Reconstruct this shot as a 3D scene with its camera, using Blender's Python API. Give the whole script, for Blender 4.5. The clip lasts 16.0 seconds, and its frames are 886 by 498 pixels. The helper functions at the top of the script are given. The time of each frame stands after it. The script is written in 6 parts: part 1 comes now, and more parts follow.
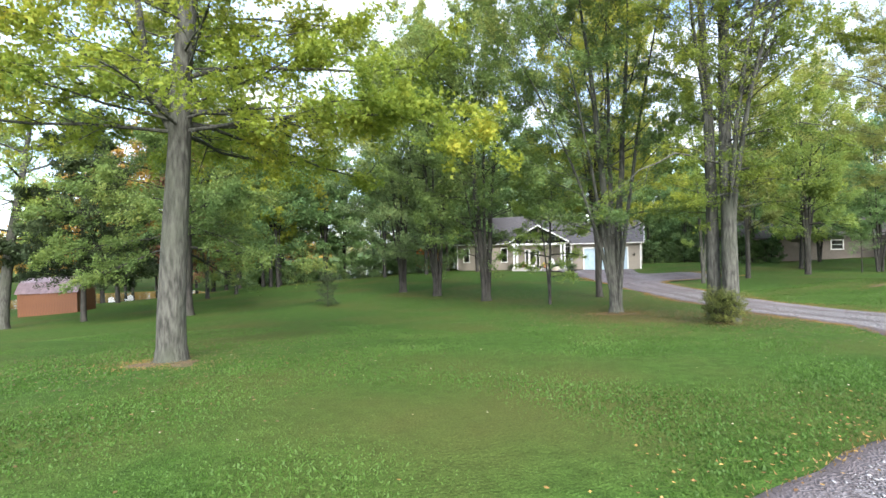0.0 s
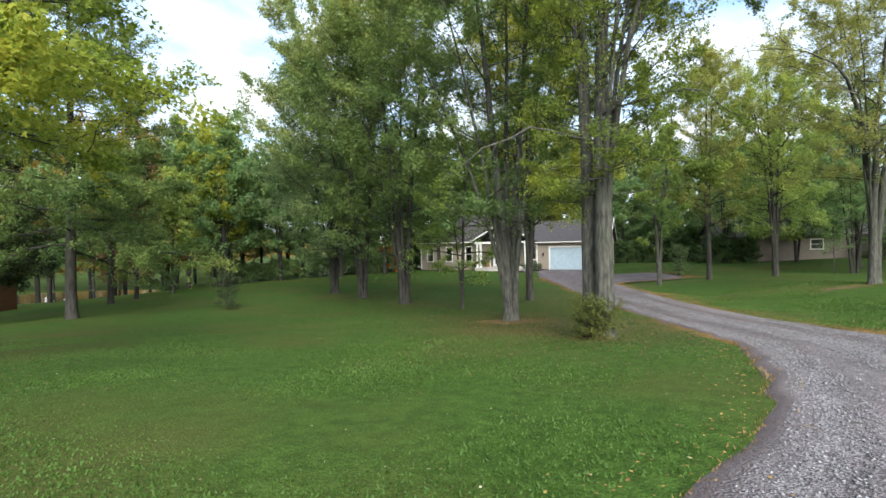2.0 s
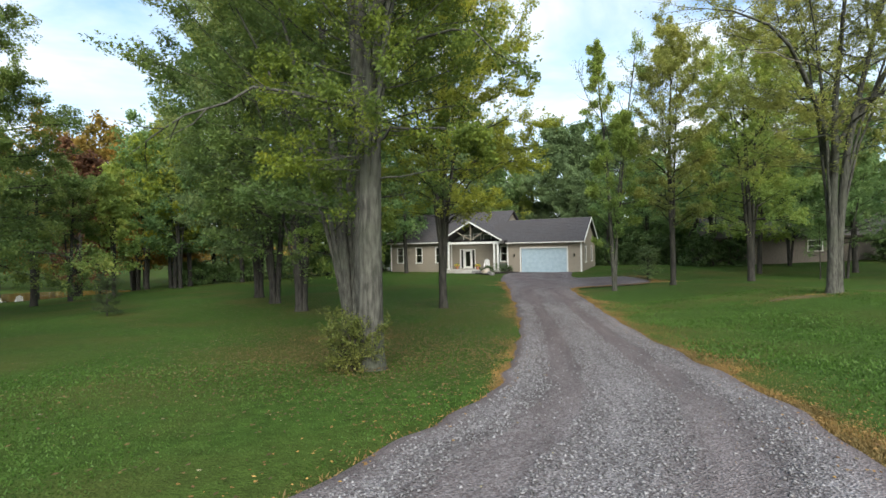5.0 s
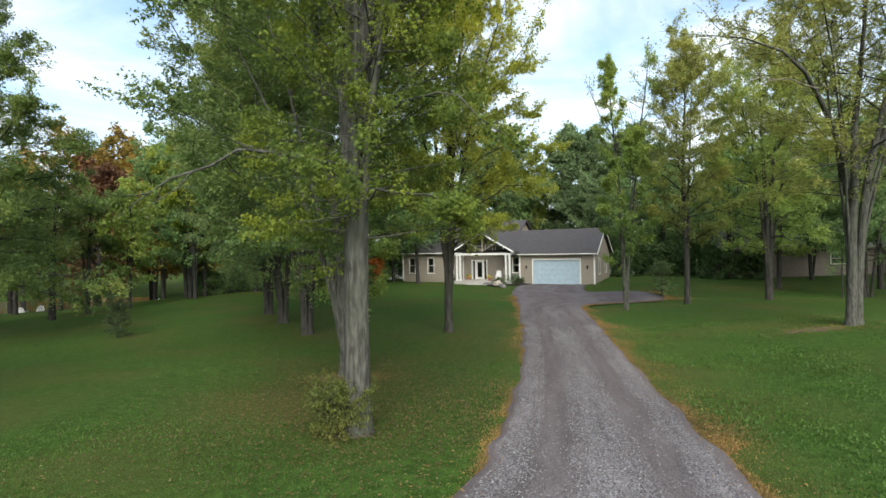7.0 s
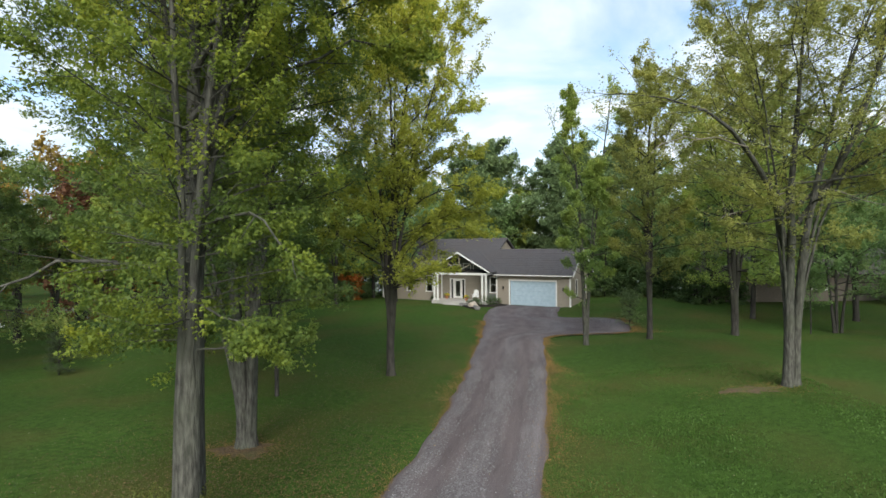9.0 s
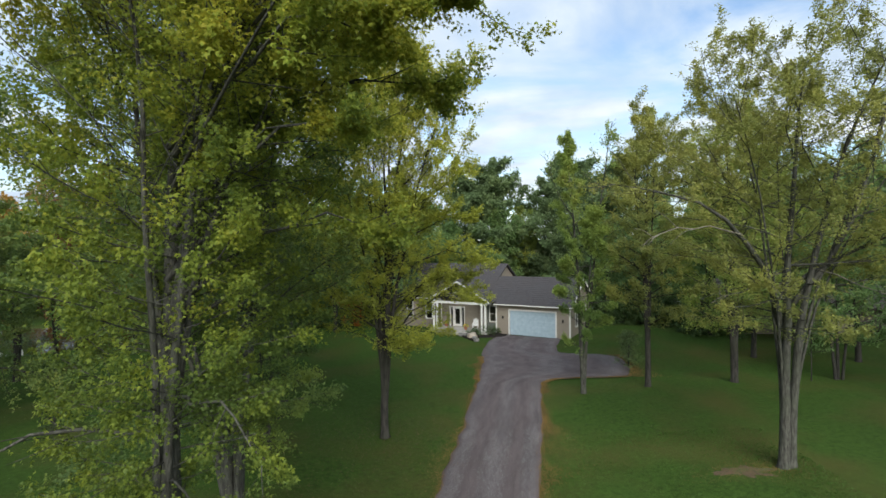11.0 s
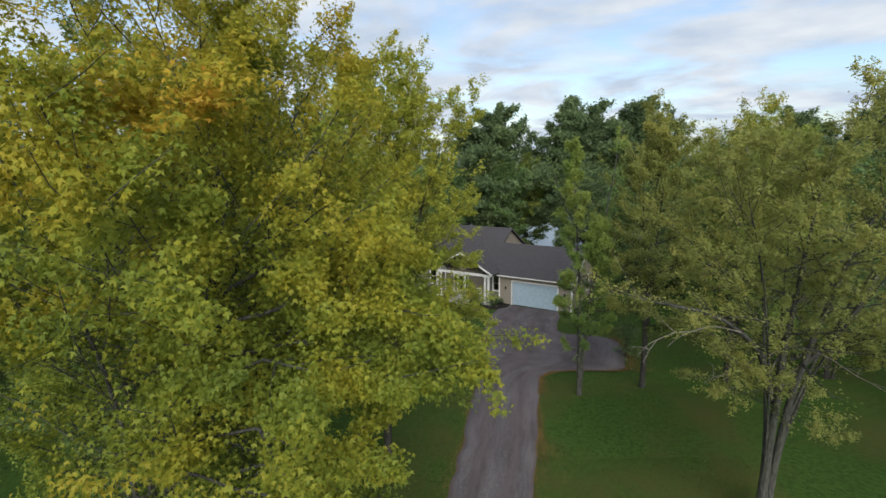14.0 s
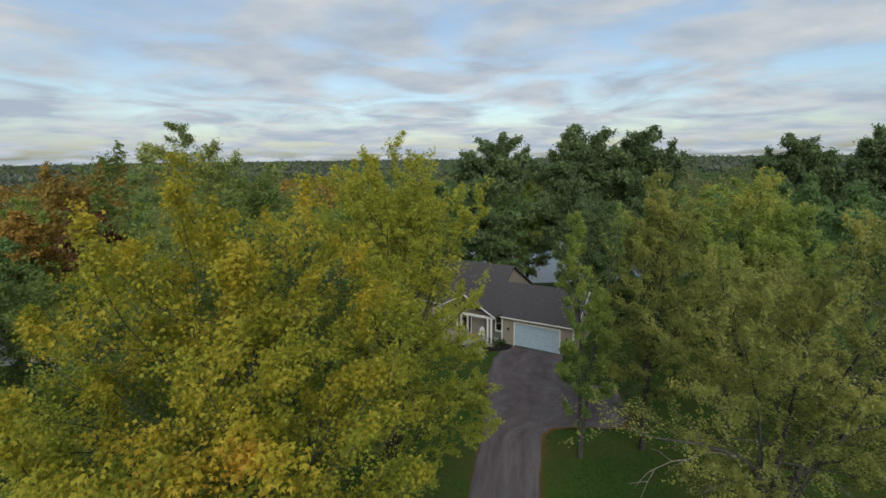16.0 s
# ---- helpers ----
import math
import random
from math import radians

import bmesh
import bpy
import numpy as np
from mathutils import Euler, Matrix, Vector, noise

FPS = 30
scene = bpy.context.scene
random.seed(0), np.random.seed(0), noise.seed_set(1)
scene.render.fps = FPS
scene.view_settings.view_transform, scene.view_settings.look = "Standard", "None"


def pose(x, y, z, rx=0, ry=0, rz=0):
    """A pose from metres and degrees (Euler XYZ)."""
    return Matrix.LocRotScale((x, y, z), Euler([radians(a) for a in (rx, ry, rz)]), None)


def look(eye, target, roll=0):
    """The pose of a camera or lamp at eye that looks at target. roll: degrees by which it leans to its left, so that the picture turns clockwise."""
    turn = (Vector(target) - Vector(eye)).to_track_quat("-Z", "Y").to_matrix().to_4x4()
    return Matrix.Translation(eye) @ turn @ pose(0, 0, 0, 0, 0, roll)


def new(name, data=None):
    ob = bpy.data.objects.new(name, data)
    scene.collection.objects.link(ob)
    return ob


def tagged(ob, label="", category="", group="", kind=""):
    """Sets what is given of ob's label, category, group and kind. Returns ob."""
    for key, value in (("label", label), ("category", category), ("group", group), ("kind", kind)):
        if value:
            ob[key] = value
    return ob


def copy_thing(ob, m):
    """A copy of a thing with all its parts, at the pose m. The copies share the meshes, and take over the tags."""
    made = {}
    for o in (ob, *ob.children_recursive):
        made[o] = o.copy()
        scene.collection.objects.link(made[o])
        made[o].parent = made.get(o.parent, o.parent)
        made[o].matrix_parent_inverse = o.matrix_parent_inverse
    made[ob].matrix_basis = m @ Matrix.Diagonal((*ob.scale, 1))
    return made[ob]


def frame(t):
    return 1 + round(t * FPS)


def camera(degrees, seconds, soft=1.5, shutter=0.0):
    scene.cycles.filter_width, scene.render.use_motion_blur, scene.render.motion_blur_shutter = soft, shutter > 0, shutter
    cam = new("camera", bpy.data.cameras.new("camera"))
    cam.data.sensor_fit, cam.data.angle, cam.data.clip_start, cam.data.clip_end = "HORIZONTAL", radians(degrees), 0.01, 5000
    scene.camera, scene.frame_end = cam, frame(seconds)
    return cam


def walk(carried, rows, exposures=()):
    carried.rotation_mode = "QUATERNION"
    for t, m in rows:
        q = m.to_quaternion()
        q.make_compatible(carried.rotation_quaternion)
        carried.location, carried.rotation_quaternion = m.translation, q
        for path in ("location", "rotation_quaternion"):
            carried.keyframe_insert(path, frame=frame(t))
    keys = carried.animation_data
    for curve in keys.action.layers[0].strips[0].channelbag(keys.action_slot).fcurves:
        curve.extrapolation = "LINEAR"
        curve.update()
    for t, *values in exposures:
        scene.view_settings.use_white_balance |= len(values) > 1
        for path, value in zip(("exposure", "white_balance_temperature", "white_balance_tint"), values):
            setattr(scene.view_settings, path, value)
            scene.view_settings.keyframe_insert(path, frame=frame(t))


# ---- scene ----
cam = camera(85.5, 16.0, soft=1.55)
PATH = [
    (0, (0.913, -1.568, 3.251), (0.881, 0.432, 3.24), -1.6),
    (0.5, (2.045, -0.724, 3.164), (2.012, 1.275, 3.154), -1.5),
    (1, (3.312, 0.019, 3.093), (3.275, 2.019, 3.085), -1.5),
    (1.5, (4.603, 0.686, 3.08), (4.563, 2.685, 3.068), -1.5),
    (2, (5.913, 1.323, 3.04), (5.869, 3.323, 3.025), -1.4),
    (2.5, (7.26, 1.976, 2.976), (7.21, 3.976, 2.958), -1.4),
    (3, (8.561, 2.642, 2.91), (8.507, 4.641, 2.891), -1.3),
    (3.5, (9.923, 3.316, 2.853), (9.86, 5.315, 2.832), -1.3),
    (6, (12.076, 4.911, 3.03), (11.901, 6.903, 3.026), -1.2),
    (6.5, (12.156, 4.9, 3.505), (11.968, 6.891, 3.498), -1.2),
    (7, (12.413, 4.944, 4.055), (12.214, 6.934, 4.047), -1.2),
    (7.5, (13.24, 5.102, 4.606), (13.029, 7.091, 4.596), -1.2),
    (8, (14.267, 5.317, 5.148), (14.044, 7.305, 5.138), -1.0),
    (8.5, (15.085, 5.566, 5.606), (14.862, 7.554, 5.596), -0.7),
    (11, (16.035, 5.896, 9.1), (15.792, 7.881, 9.092), -0.6),
    (11.5, (16.072, 6.081, 10.186), (15.827, 8.066, 10.173), -0.9),
    (12, (16.148, 6.104, 11.3), (15.898, 8.088, 11.29), -0.8),
    (12.5, (16.118, 6.139, 12.661), (15.865, 8.123, 12.639), -0.9),
    (13, (16.31, 6.179, 13.761), (16.042, 8.157, 13.632), -0.9),
    (13.5, (16.329, 6.41, 14.582), (16.058, 8.373, 14.317), -0.7),
    (14, (16.383, 6.763, 15.338), (16.11, 8.708, 14.962), -0.8),
    (14.5, (16.428, 6.786, 16.473), (16.149, 8.729, 16.092), -0.8),
    (15, (16.351, 6.873, 17.603), (16.072, 8.817, 17.223), -0.8),
    (15.5, (16.301, 6.895, 18.738), (16.022, 8.838, 18.359), -0.6),
    (16, (16.244, 6.897, 19.873), (15.963, 8.841, 19.495), -0.7),
]
walk(cam, [(t, look(eye, target, roll)) for t, eye, target, roll in PATH], [(0, 2.25, 6150, 11), (1.5, 1.83, 6250, 10), (3.5, 1.32, 6450, 7), (7, 1.29, 6450, 7), (9, 1.12, 6400, 7), (11, 0.87, 6300, 7), (12.5, 0.66, 6300, 9), (14.5, 0.47, 6250, 10), (16, 0.14, 6350, 8)])

# ---- world, sun ----
SUN_EL, SUN_AZ = radians(32), radians(168)
world = bpy.data.worlds.new("sky")
scene.world = world
world.use_nodes = True
wn, wl = world.node_tree.nodes, world.node_tree.links
wn.clear()
w_out = wn.new("ShaderNodeOutputWorld")
w_bg = wn.new("ShaderNodeBackground")
w_bg.inputs["Strength"].default_value = 0.13
sky = wn.new("ShaderNodeTexSky")
sky.sky_type, sky.sun_disc = "NISHITA", False
sky.sun_elevation, sky.sun_rotation = SUN_EL, SUN_AZ
sky.air_density, sky.dust_density, sky.ozone_density = 1.0, 1.5, 1.2
w_tc = wn.new("ShaderNodeTexCoord")
w_sep = wn.new("ShaderNodeSeparateXYZ")
wl.new(w_tc.outputs["Generated"], w_sep.inputs[0])
# a cloud layer overhead, seen in perspective: direction divided by its height
w_h = wn.new("ShaderNodeMath")
w_h.operation, w_h.inputs[1].default_value = "ADD", 0.12
wl.new(w_sep.outputs["Z"], w_h.inputs[0])
w_hm = wn.new("ShaderNodeMath")
w_hm.operation, w_hm.inputs[1].default_value = "MAXIMUM", 0.03
wl.new(w_h.outputs[0], w_hm.inputs[0])
w_div = []
for ax in ("X", "Y"):
    d = wn.new("ShaderNodeMath")
    d.operation = "DIVIDE"
    wl.new(w_sep.outputs[ax], d.inputs[0])
    wl.new(w_hm.outputs[0], d.inputs[1])
    w_div.append(d)
w_comb = wn.new("ShaderNodeCombineXYZ")
wl.new(w_div[0].outputs[0], w_comb.inputs[0])
wl.new(w_div[1].outputs[0], w_comb.inputs[1])
w_noise = wn.new("ShaderNodeTexNoise")
w_noise.inputs["Scale"].default_value = 1.1
w_noise.inputs["Detail"].default_value = 7
w_noise.inputs["Roughness"].default_value = 0.55
w_noise.inputs["Distortion"].default_value = 0.6
wl.new(w_comb.outputs[0], w_noise.inputs["Vector"])
w_ramp = wn.new("ShaderNodeValToRGB")
w_ramp.color_ramp.elements[0].position, w_ramp.color_ramp.elements[1].position = 0.35, 0.56
wl.new(w_noise.outputs["Fac"], w_ramp.inputs[0])
w_shade = wn.new("ShaderNodeTexNoise")
w_shade.inputs["Scale"].default_value = 1.7
w_shade.inputs["Detail"].default_value = 8
wl.new(w_comb.outputs[0], w_shade.inputs["Vector"])
w_ramp2 = wn.new("ShaderNodeValToRGB")
w_ramp2.color_ramp.elements[0].position, w_ramp2.color_ramp.elements[1].position = 0.38, 0.66
w_ramp2.color_ramp.elements[0].color = (2.95, 3.4, 4.0, 1)
w_ramp2.color_ramp.elements[1].color = (4.4, 4.55, 4.65, 1)
wl.new(w_shade.outputs["Fac"], w_ramp2.inputs[0])
w_mix = wn.new("ShaderNodeMix")
w_mix.data_type = "RGBA"
wl.new(w_ramp.outputs[0], w_mix.inputs["Factor"])
wl.new(sky.outputs[0], w_mix.inputs["A"])
wl.new(w_ramp2.outputs[0], w_mix.inputs["B"])
wl.new(w_mix.outputs["Result"], w_bg.inputs["Color"])
wl.new(w_bg.outputs[0], w_out.inputs[0])

sun = new("sun", bpy.data.lights.new("sun", "SUN"))
sun.data.energy, sun.data.angle, sun.data.color = 3.05, radians(50), (1.0, 0.96, 0.87)
sun.matrix_world = look((0, 0, 60), (-math.sin(SUN_AZ) * math.cos(SUN_EL) * 50, -math.cos(SUN_AZ) * math.cos(SUN_EL) * 50, 60 - math.sin(SUN_EL) * 50))


# ---- materials ----
def mat(name, c1, c2, scale=4.0, rough=0.8, bump=0.0, bump_scale=None, c3=None, scale3=0.4, metal=0.0, lo=0.35, hi=0.65, stretch=(1, 1, 1), spec=0.5):
    """Two colours mixed by fine noise, a third by broad noise, and a fine relief."""
    m = bpy.data.materials.new(name)
    m.use_nodes = True
    n, l = m.node_tree.nodes, m.node_tree.links
    bsdf = n["Principled BSDF"]
    bsdf.inputs["Roughness"].default_value, bsdf.inputs["Metallic"].default_value = rough, metal
    bsdf.inputs["Specular IOR Level"].default_value = spec
    tc = n.new("ShaderNodeTexCoord")
    mp = n.new("ShaderNodeMapping")
    mp.inputs["Scale"].default_value = stretch
    l.new(tc.outputs["Object"], mp.inputs[0])
    fine = n.new("ShaderNodeTexNoise")
    fine.inputs["Scale"].default_value, fine.inputs["Detail"].default_value = scale, 6
    l.new(mp.outputs[0], fine.inputs["Vector"])
    ramp = n.new("ShaderNodeValToRGB")
    ramp.color_ramp.elements[0].position, ramp.color_ramp.elements[1].position = lo, hi
    ramp.color_ramp.elements[0].color, ramp.color_ramp.elements[1].color = (*c1, 1), (*c2, 1)
    l.new(fine.outputs["Fac"], ramp.inputs[0])
    out = ramp.outputs[0]
    if c3:
        broad = n.new("ShaderNodeTexNoise")
        broad.inputs["Scale"].default_value, broad.inputs["Detail"].default_value = scale3, 4
        l.new(tc.outputs["Object"], broad.inputs["Vector"])
        r2 = n.new("ShaderNodeValToRGB")
        r2.color_ramp.elements[0].position, r2.color_ramp.elements[1].position = 0.45, 0.72
        l.new(broad.outputs["Fac"], r2.inputs[0])
        mx = n.new("ShaderNodeMix")
        mx.data_type = "RGBA"
        l.new(r2.outputs[0], mx.inputs["Factor"])
        l.new(out, mx.inputs["A"])
        mx.inputs["B"].default_value = (*c3, 1)
        out = mx.outputs["Result"]
    l.new(out, bsdf.inputs["Base Color"])
    if bump:
        bn = n.new("ShaderNodeTexNoise")
        bn.inputs["Scale"].default_value, bn.inputs["Detail"].default_value = bump_scale or scale * 2, 6
        l.new(mp.outputs[0], bn.inputs["Vector"])
        b = n.new("ShaderNodeBump")
        b.inputs["Strength"].default_value, b.inputs["Distance"].default_value = 1.0, bump
        l.new(bn.outputs["Fac"], b.inputs["Height"])
        l.new(b.outputs[0], bsdf.inputs["Normal"])
    return m


def leaf_mat(name, stops, through_light=0.35, patch=0.28, patch_amount=0.55, tree_amount=0.15, high=0.0):
    """Leaf colours along a ramp; the place on it from each leaf, from patches in the crown, from the tree and, where
    high, from the height: crowns turn from the top, and lower leaves are darkened in place of crown shade.
    """
    m = bpy.data.materials.new(name)
    m.use_nodes = True
    n, l = m.node_tree.nodes, m.node_tree.links
    bsdf, out = n["Principled BSDF"], n["Material Output"]
    bsdf.inputs["Roughness"].default_value = 0.55
    bsdf.inputs["Specular IOR Level"].default_value = 0.2
    geo, tc, info = n.new("ShaderNodeNewGeometry"), n.new("ShaderNodeTexCoord"), n.new("ShaderNodeObjectInfo")
    noise_n = n.new("ShaderNodeTexNoise")
    noise_n.inputs["Scale"].default_value, noise_n.inputs["Detail"].default_value = patch, 3
    l.new(tc.outputs["Object"], noise_n.inputs["Vector"])
    a = n.new("ShaderNodeMapRange")
    a.inputs["From Min"].default_value, a.inputs["From Max"].default_value = 0.3, 0.7
    l.new(noise_n.outputs["Fac"], a.inputs["Value"])
    m1 = n.new("ShaderNodeMath")
    m1.operation, m1.inputs[1].default_value = "MULTIPLY", patch_amount
    l.new(a.outputs[0], m1.inputs[0])
    m2 = n.new("ShaderNodeMath")
    m2.operation, m2.inputs[1].default_value = "MULTIPLY_ADD", 1 - patch_amount - tree_amount
    l.new(geo.outputs["Random Per Island"], m2.inputs[0])
    l.new(m1.outputs[0], m2.inputs[2])
    m3 = n.new("ShaderNodeMath")
    m3.operation, m3.inputs[1].default_value = "MULTIPLY_ADD", tree_amount
    l.new(info.outputs["Random"], m3.inputs[0])
    l.new(m2.outputs[0], m3.inputs[2])
    value = m3.outputs[0]
    if high:
        sep = n.new("ShaderNodeSeparateXYZ")
        l.new(tc.outputs["Object"], sep.inputs[0])
        hr = n.new("ShaderNodeMapRange")
        hr.inputs["From Min"].default_value, hr.inputs["From Max"].default_value = 7.0, 20.0
        hr.inputs["To Min"].default_value, hr.inputs["To Max"].default_value = -0.5 * high, 0.5 * high
        l.new(sep.outputs["Z"], hr.inputs["Value"])
        ad = n.new("ShaderNodeMath")
        ad.operation = "ADD"
        l.new(value, ad.inputs[0])
        l.new(hr.outputs[0], ad.inputs[1])
        value = ad.outputs[0]
    ramp = n.new("ShaderNodeValToRGB")
    els = ramp.color_ramp.elements
    els[0].position, els[0].color = stops[0][0], (*stops[0][1], 1)
    els[1].position, els[1].color = stops[-1][0], (*stops[-1][1], 1)
    for p, c in stops[1:-1]:
        e = els.new(p)
        e.color = (*c, 1)
    l.new(value, ramp.inputs[0])
    l.new(ramp.outputs[0], bsdf.inputs["Base Color"])
    tr = n.new("ShaderNodeBsdfTranslucent")
    l.new(ramp.outputs[0], tr.inputs["Color"])
    mix = n.new("ShaderNodeMixShader")
    mix.inputs[0].default_value = through_light
    l.new(bsdf.outputs[0], mix.inputs[1])
    l.new(tr.outputs[0], mix.inputs[2])
    l.new(mix.outputs[0], out.inputs["Surface"])
    return m


# high yellows the turning top and paints crown shade into the low leaves
LEAF_GOLD = leaf_mat("leaf_gold", [(0.02, (0.085, 0.13, 0.03)), (0.36, (0.205, 0.26, 0.038)), (0.66, (0.335, 0.33, 0.037)), (1.0, (0.48, 0.375, 0.04))], 0.55, patch=0.75, high=0.75, patch_amount=0.55)
LEAF_LEMON = leaf_mat("leaf_lemon", [(0.1, (0.145, 0.22, 0.038)), (0.5, (0.28, 0.325, 0.044)), (0.9, (0.48, 0.39, 0.048))], 0.6)
LEAF_LIME = leaf_mat("leaf_lime", [(0.1, (0.157, 0.242, 0.0686)), (0.5, (0.273, 0.347, 0.0818)), (0.82, (0.411, 0.407, 0.0924)), (1.0, (0.52, 0.407, 0.0924))], 0.55, high=0.3)
LEAF_OLIVE = leaf_mat("leaf_olive", [(0.1, (0.184, 0.221, 0.07)), (0.5, (0.299, 0.314, 0.085)), (0.9, (0.419, 0.387, 0.1))], 0.56, high=0.2)
LEAF_AMBER = leaf_mat("leaf_amber", [(0.1, (0.26, 0.28, 0.03)), (0.5, (0.4, 0.34, 0.034)), (0.9, (0.54, 0.31, 0.04))], 0.48, patch=1.2)
LEAF_DEEP = leaf_mat("leaf_deep", [(0.1, (0.0834, 0.137, 0.0432)), (0.5, (0.161, 0.22, 0.0587)), (0.9, (0.308, 0.308, 0.0773))], 0.48, high=0.3)
LEAF_YELLOWING = leaf_mat("leaf_yellowing", [(0.05, (0.24, 0.265, 0.06)), (0.4, (0.34, 0.375, 0.062)), (0.7, (0.44, 0.44, 0.064)), (1.0, (0.52, 0.44, 0.066))], 0.6, patch=0.4, high=0.3, patch_amount=0.35)
LEAF_SHADE = leaf_mat("leaf_shade", [(0.1, (0.1, 0.15, 0.066)), (0.55, (0.18, 0.24, 0.09)), (0.95, (0.34, 0.36, 0.11))], 0.5, high=0.35)
LEAF_BUSH = leaf_mat("leaf_bush", [(0.1, (0.045, 0.058, 0.018)), (0.5, (0.085, 0.108, 0.026)), (0.9, (0.16, 0.155, 0.038))], 0.35)
LEAF_PINE = leaf_mat("leaf_pine", [(0.1, (0.025, 0.04, 0.02)), (0.5, (0.045, 0.066, 0.028)), (0.9, (0.08, 0.1, 0.036))], 0.3)
LEAF_FAR = leaf_mat("leaf_far", [(0.1, (0.1, 0.13, 0.065)), (0.55, (0.165, 0.18, 0.075)), (0.95, (0.26, 0.22, 0.08))], 0.5)
# horizon woods: distance haze is put into this greyed green
LEAF_HAZED = leaf_mat("leaf_hazed", [(0.1, (0.1, 0.125, 0.095)), (0.6, (0.14, 0.165, 0.12)), (0.95, (0.2, 0.2, 0.13))], 0.45)
# dark oak green, lifted and greyed to stand in for distance haze
LEAF_OAK_HAZED = leaf_mat("leaf_oak_hazed", [(0.1, (0.092, 0.138, 0.066)), (0.6, (0.144, 0.204, 0.088)), (0.95, (0.207, 0.259, 0.105))], 0.5)
LEAF_GREEN = leaf_mat("leaf_green", [(0.1, (0.095, 0.175, 0.0715)), (0.55, (0.166, 0.258, 0.091)), (0.95, (0.266, 0.327, 0.111))], 0.54)
LEAF_DARK = leaf_mat("leaf_dark", [(0.1, (0.0494, 0.091, 0.0364)), (0.6, (0.0845, 0.137, 0.0468)), (0.95, (0.13, 0.179, 0.0585))], 0.35)
LEAF_RUST = leaf_mat("leaf_rust", [(0.1, (0.17, 0.14, 0.034)), (0.5, (0.29, 0.185, 0.04)), (0.95, (0.4, 0.215, 0.045))], 0.42, tree_amount=0.4)
LEAF_MAROON = leaf_mat("leaf_maroon", [(0.1, (0.075, 0.04, 0.026)), (0.6, (0.13, 0.062, 0.034)), (0.95, (0.2, 0.1, 0.04))], 0.35)
LEAF_FIRE = leaf_mat("leaf_fire", [(0.1, (0.3, 0.08, 0.02)), (0.6, (0.42, 0.14, 0.03)), (0.95, (0.45, 0.25, 0.04))], 0.3)
LEAF_PALE = leaf_mat("leaf_pale", [(0.1, (0.13, 0.1, 0.045)), (0.5, (0.25, 0.22, 0.12)), (0.9, (0.38, 0.36, 0.26))], 0.1, patch_amount=0.2)
LEAF_FALLEN = leaf_mat("leaf_fallen", [(0.1, (0.1, 0.055, 0.025)), (0.45, (0.2, 0.11, 0.04)), (0.8, (0.32, 0.2, 0.06)), (0.98, (0.42, 0.38, 0.25))], 0.1, patch_amount=0.2)
LEAF_LITTER = leaf_mat("leaf_litter", [(0.1, (0.045, 0.034, 0.016)), (0.5, (0.085, 0.06, 0.026)), (0.9, (0.15, 0.1, 0.04))], 0.1, patch_amount=0.2)
GRASS_BLADE = leaf_mat("grass_blade", [(0.1, (0.036, 0.072, 0.013)), (0.5, (0.058, 0.118, 0.021)), (0.9, (0.09, 0.155, 0.034))], 0.42, patch=0.5)
GRASS_DRY = leaf_mat("grass_dry", [(0.1, (0.075, 0.068, 0.025)), (0.5, (0.16, 0.11, 0.042)), (0.9, (0.27, 0.165, 0.055))], 0.2, patch=0.8)
BARK = mat("bark", (0.027, 0.027, 0.023), (0.082, 0.081, 0.07), 15, 0.95, 0.05, 22, (0.05, 0.055, 0.04), 0.9, stretch=(1, 1, 0.22), spec=0.2)
BARK_DARK = mat("bark_dark", (0.015, 0.014, 0.013), (0.048, 0.045, 0.04), 9, 0.95, 0.03, 14, (0.036, 0.038, 0.028), 0.9, stretch=(1, 1, 0.22), spec=0.2)
BARK_DEAD = mat("bark_dead", (0.1, 0.09, 0.075), (0.2, 0.185, 0.155), 12, 0.9, 0.01, stretch=(1, 1, 0.3), spec=0.2)
SOIL = mat("soil", (0.06, 0.042, 0.028), (0.13, 0.09, 0.06), 14, 0.95, 0.02, 30, (0.075, 0.08, 0.03), 1.6, spec=0.2)
MULCH = mat("mulch", (0.008, 0.007, 0.006), (0.03, 0.024, 0.02), 30, 0.95, 0.03, 50, spec=0.2)
STONE = mat("stone", (0.26, 0.23, 0.19), (0.44, 0.4, 0.34), 6, 0.85, 0.02, 20, (0.34, 0.26, 0.19), 1.5)
STONE_DARK = mat("stone_dark", (0.08, 0.08, 0.08), (0.2, 0.19, 0.18), 8, 0.85, 0.02, 20)
CONCRETE = mat("concrete", (0.3, 0.29, 0.27), (0.4, 0.39, 0.37), 8, 0.85, 0.004, 40, (0.28, 0.26, 0.24), 0.8)
SIDING = mat("siding", (0.2, 0.175, 0.14), (0.235, 0.205, 0.165), 5, 0.7, 0.003, 30, (0.215, 0.185, 0.15), 0.5)
SIDING_DARK = mat("siding_dark", (0.09, 0.1, 0.09), (0.12, 0.13, 0.115), 5, 0.7, 0.003, 30)
# white paints dimmed for shade, the door's also tinted with blue skylight
TRIM = mat("trim_paint", (0.56, 0.56, 0.54), (0.65, 0.65, 0.63), 6, 0.5, 0.001, 40)
DOOR_SKYLIT = mat("door_skylit", (0.29, 0.375, 0.44), (0.34, 0.43, 0.5), 3, 0.42, 0.001, 40)
SHINGLE = mat("shingle", (0.036, 0.034, 0.037), (0.075, 0.071, 0.076), 7, 0.9, 0.01, 30, (0.055, 0.05, 0.052), 0.5, stretch=(1, 3, 3), spec=0.25)
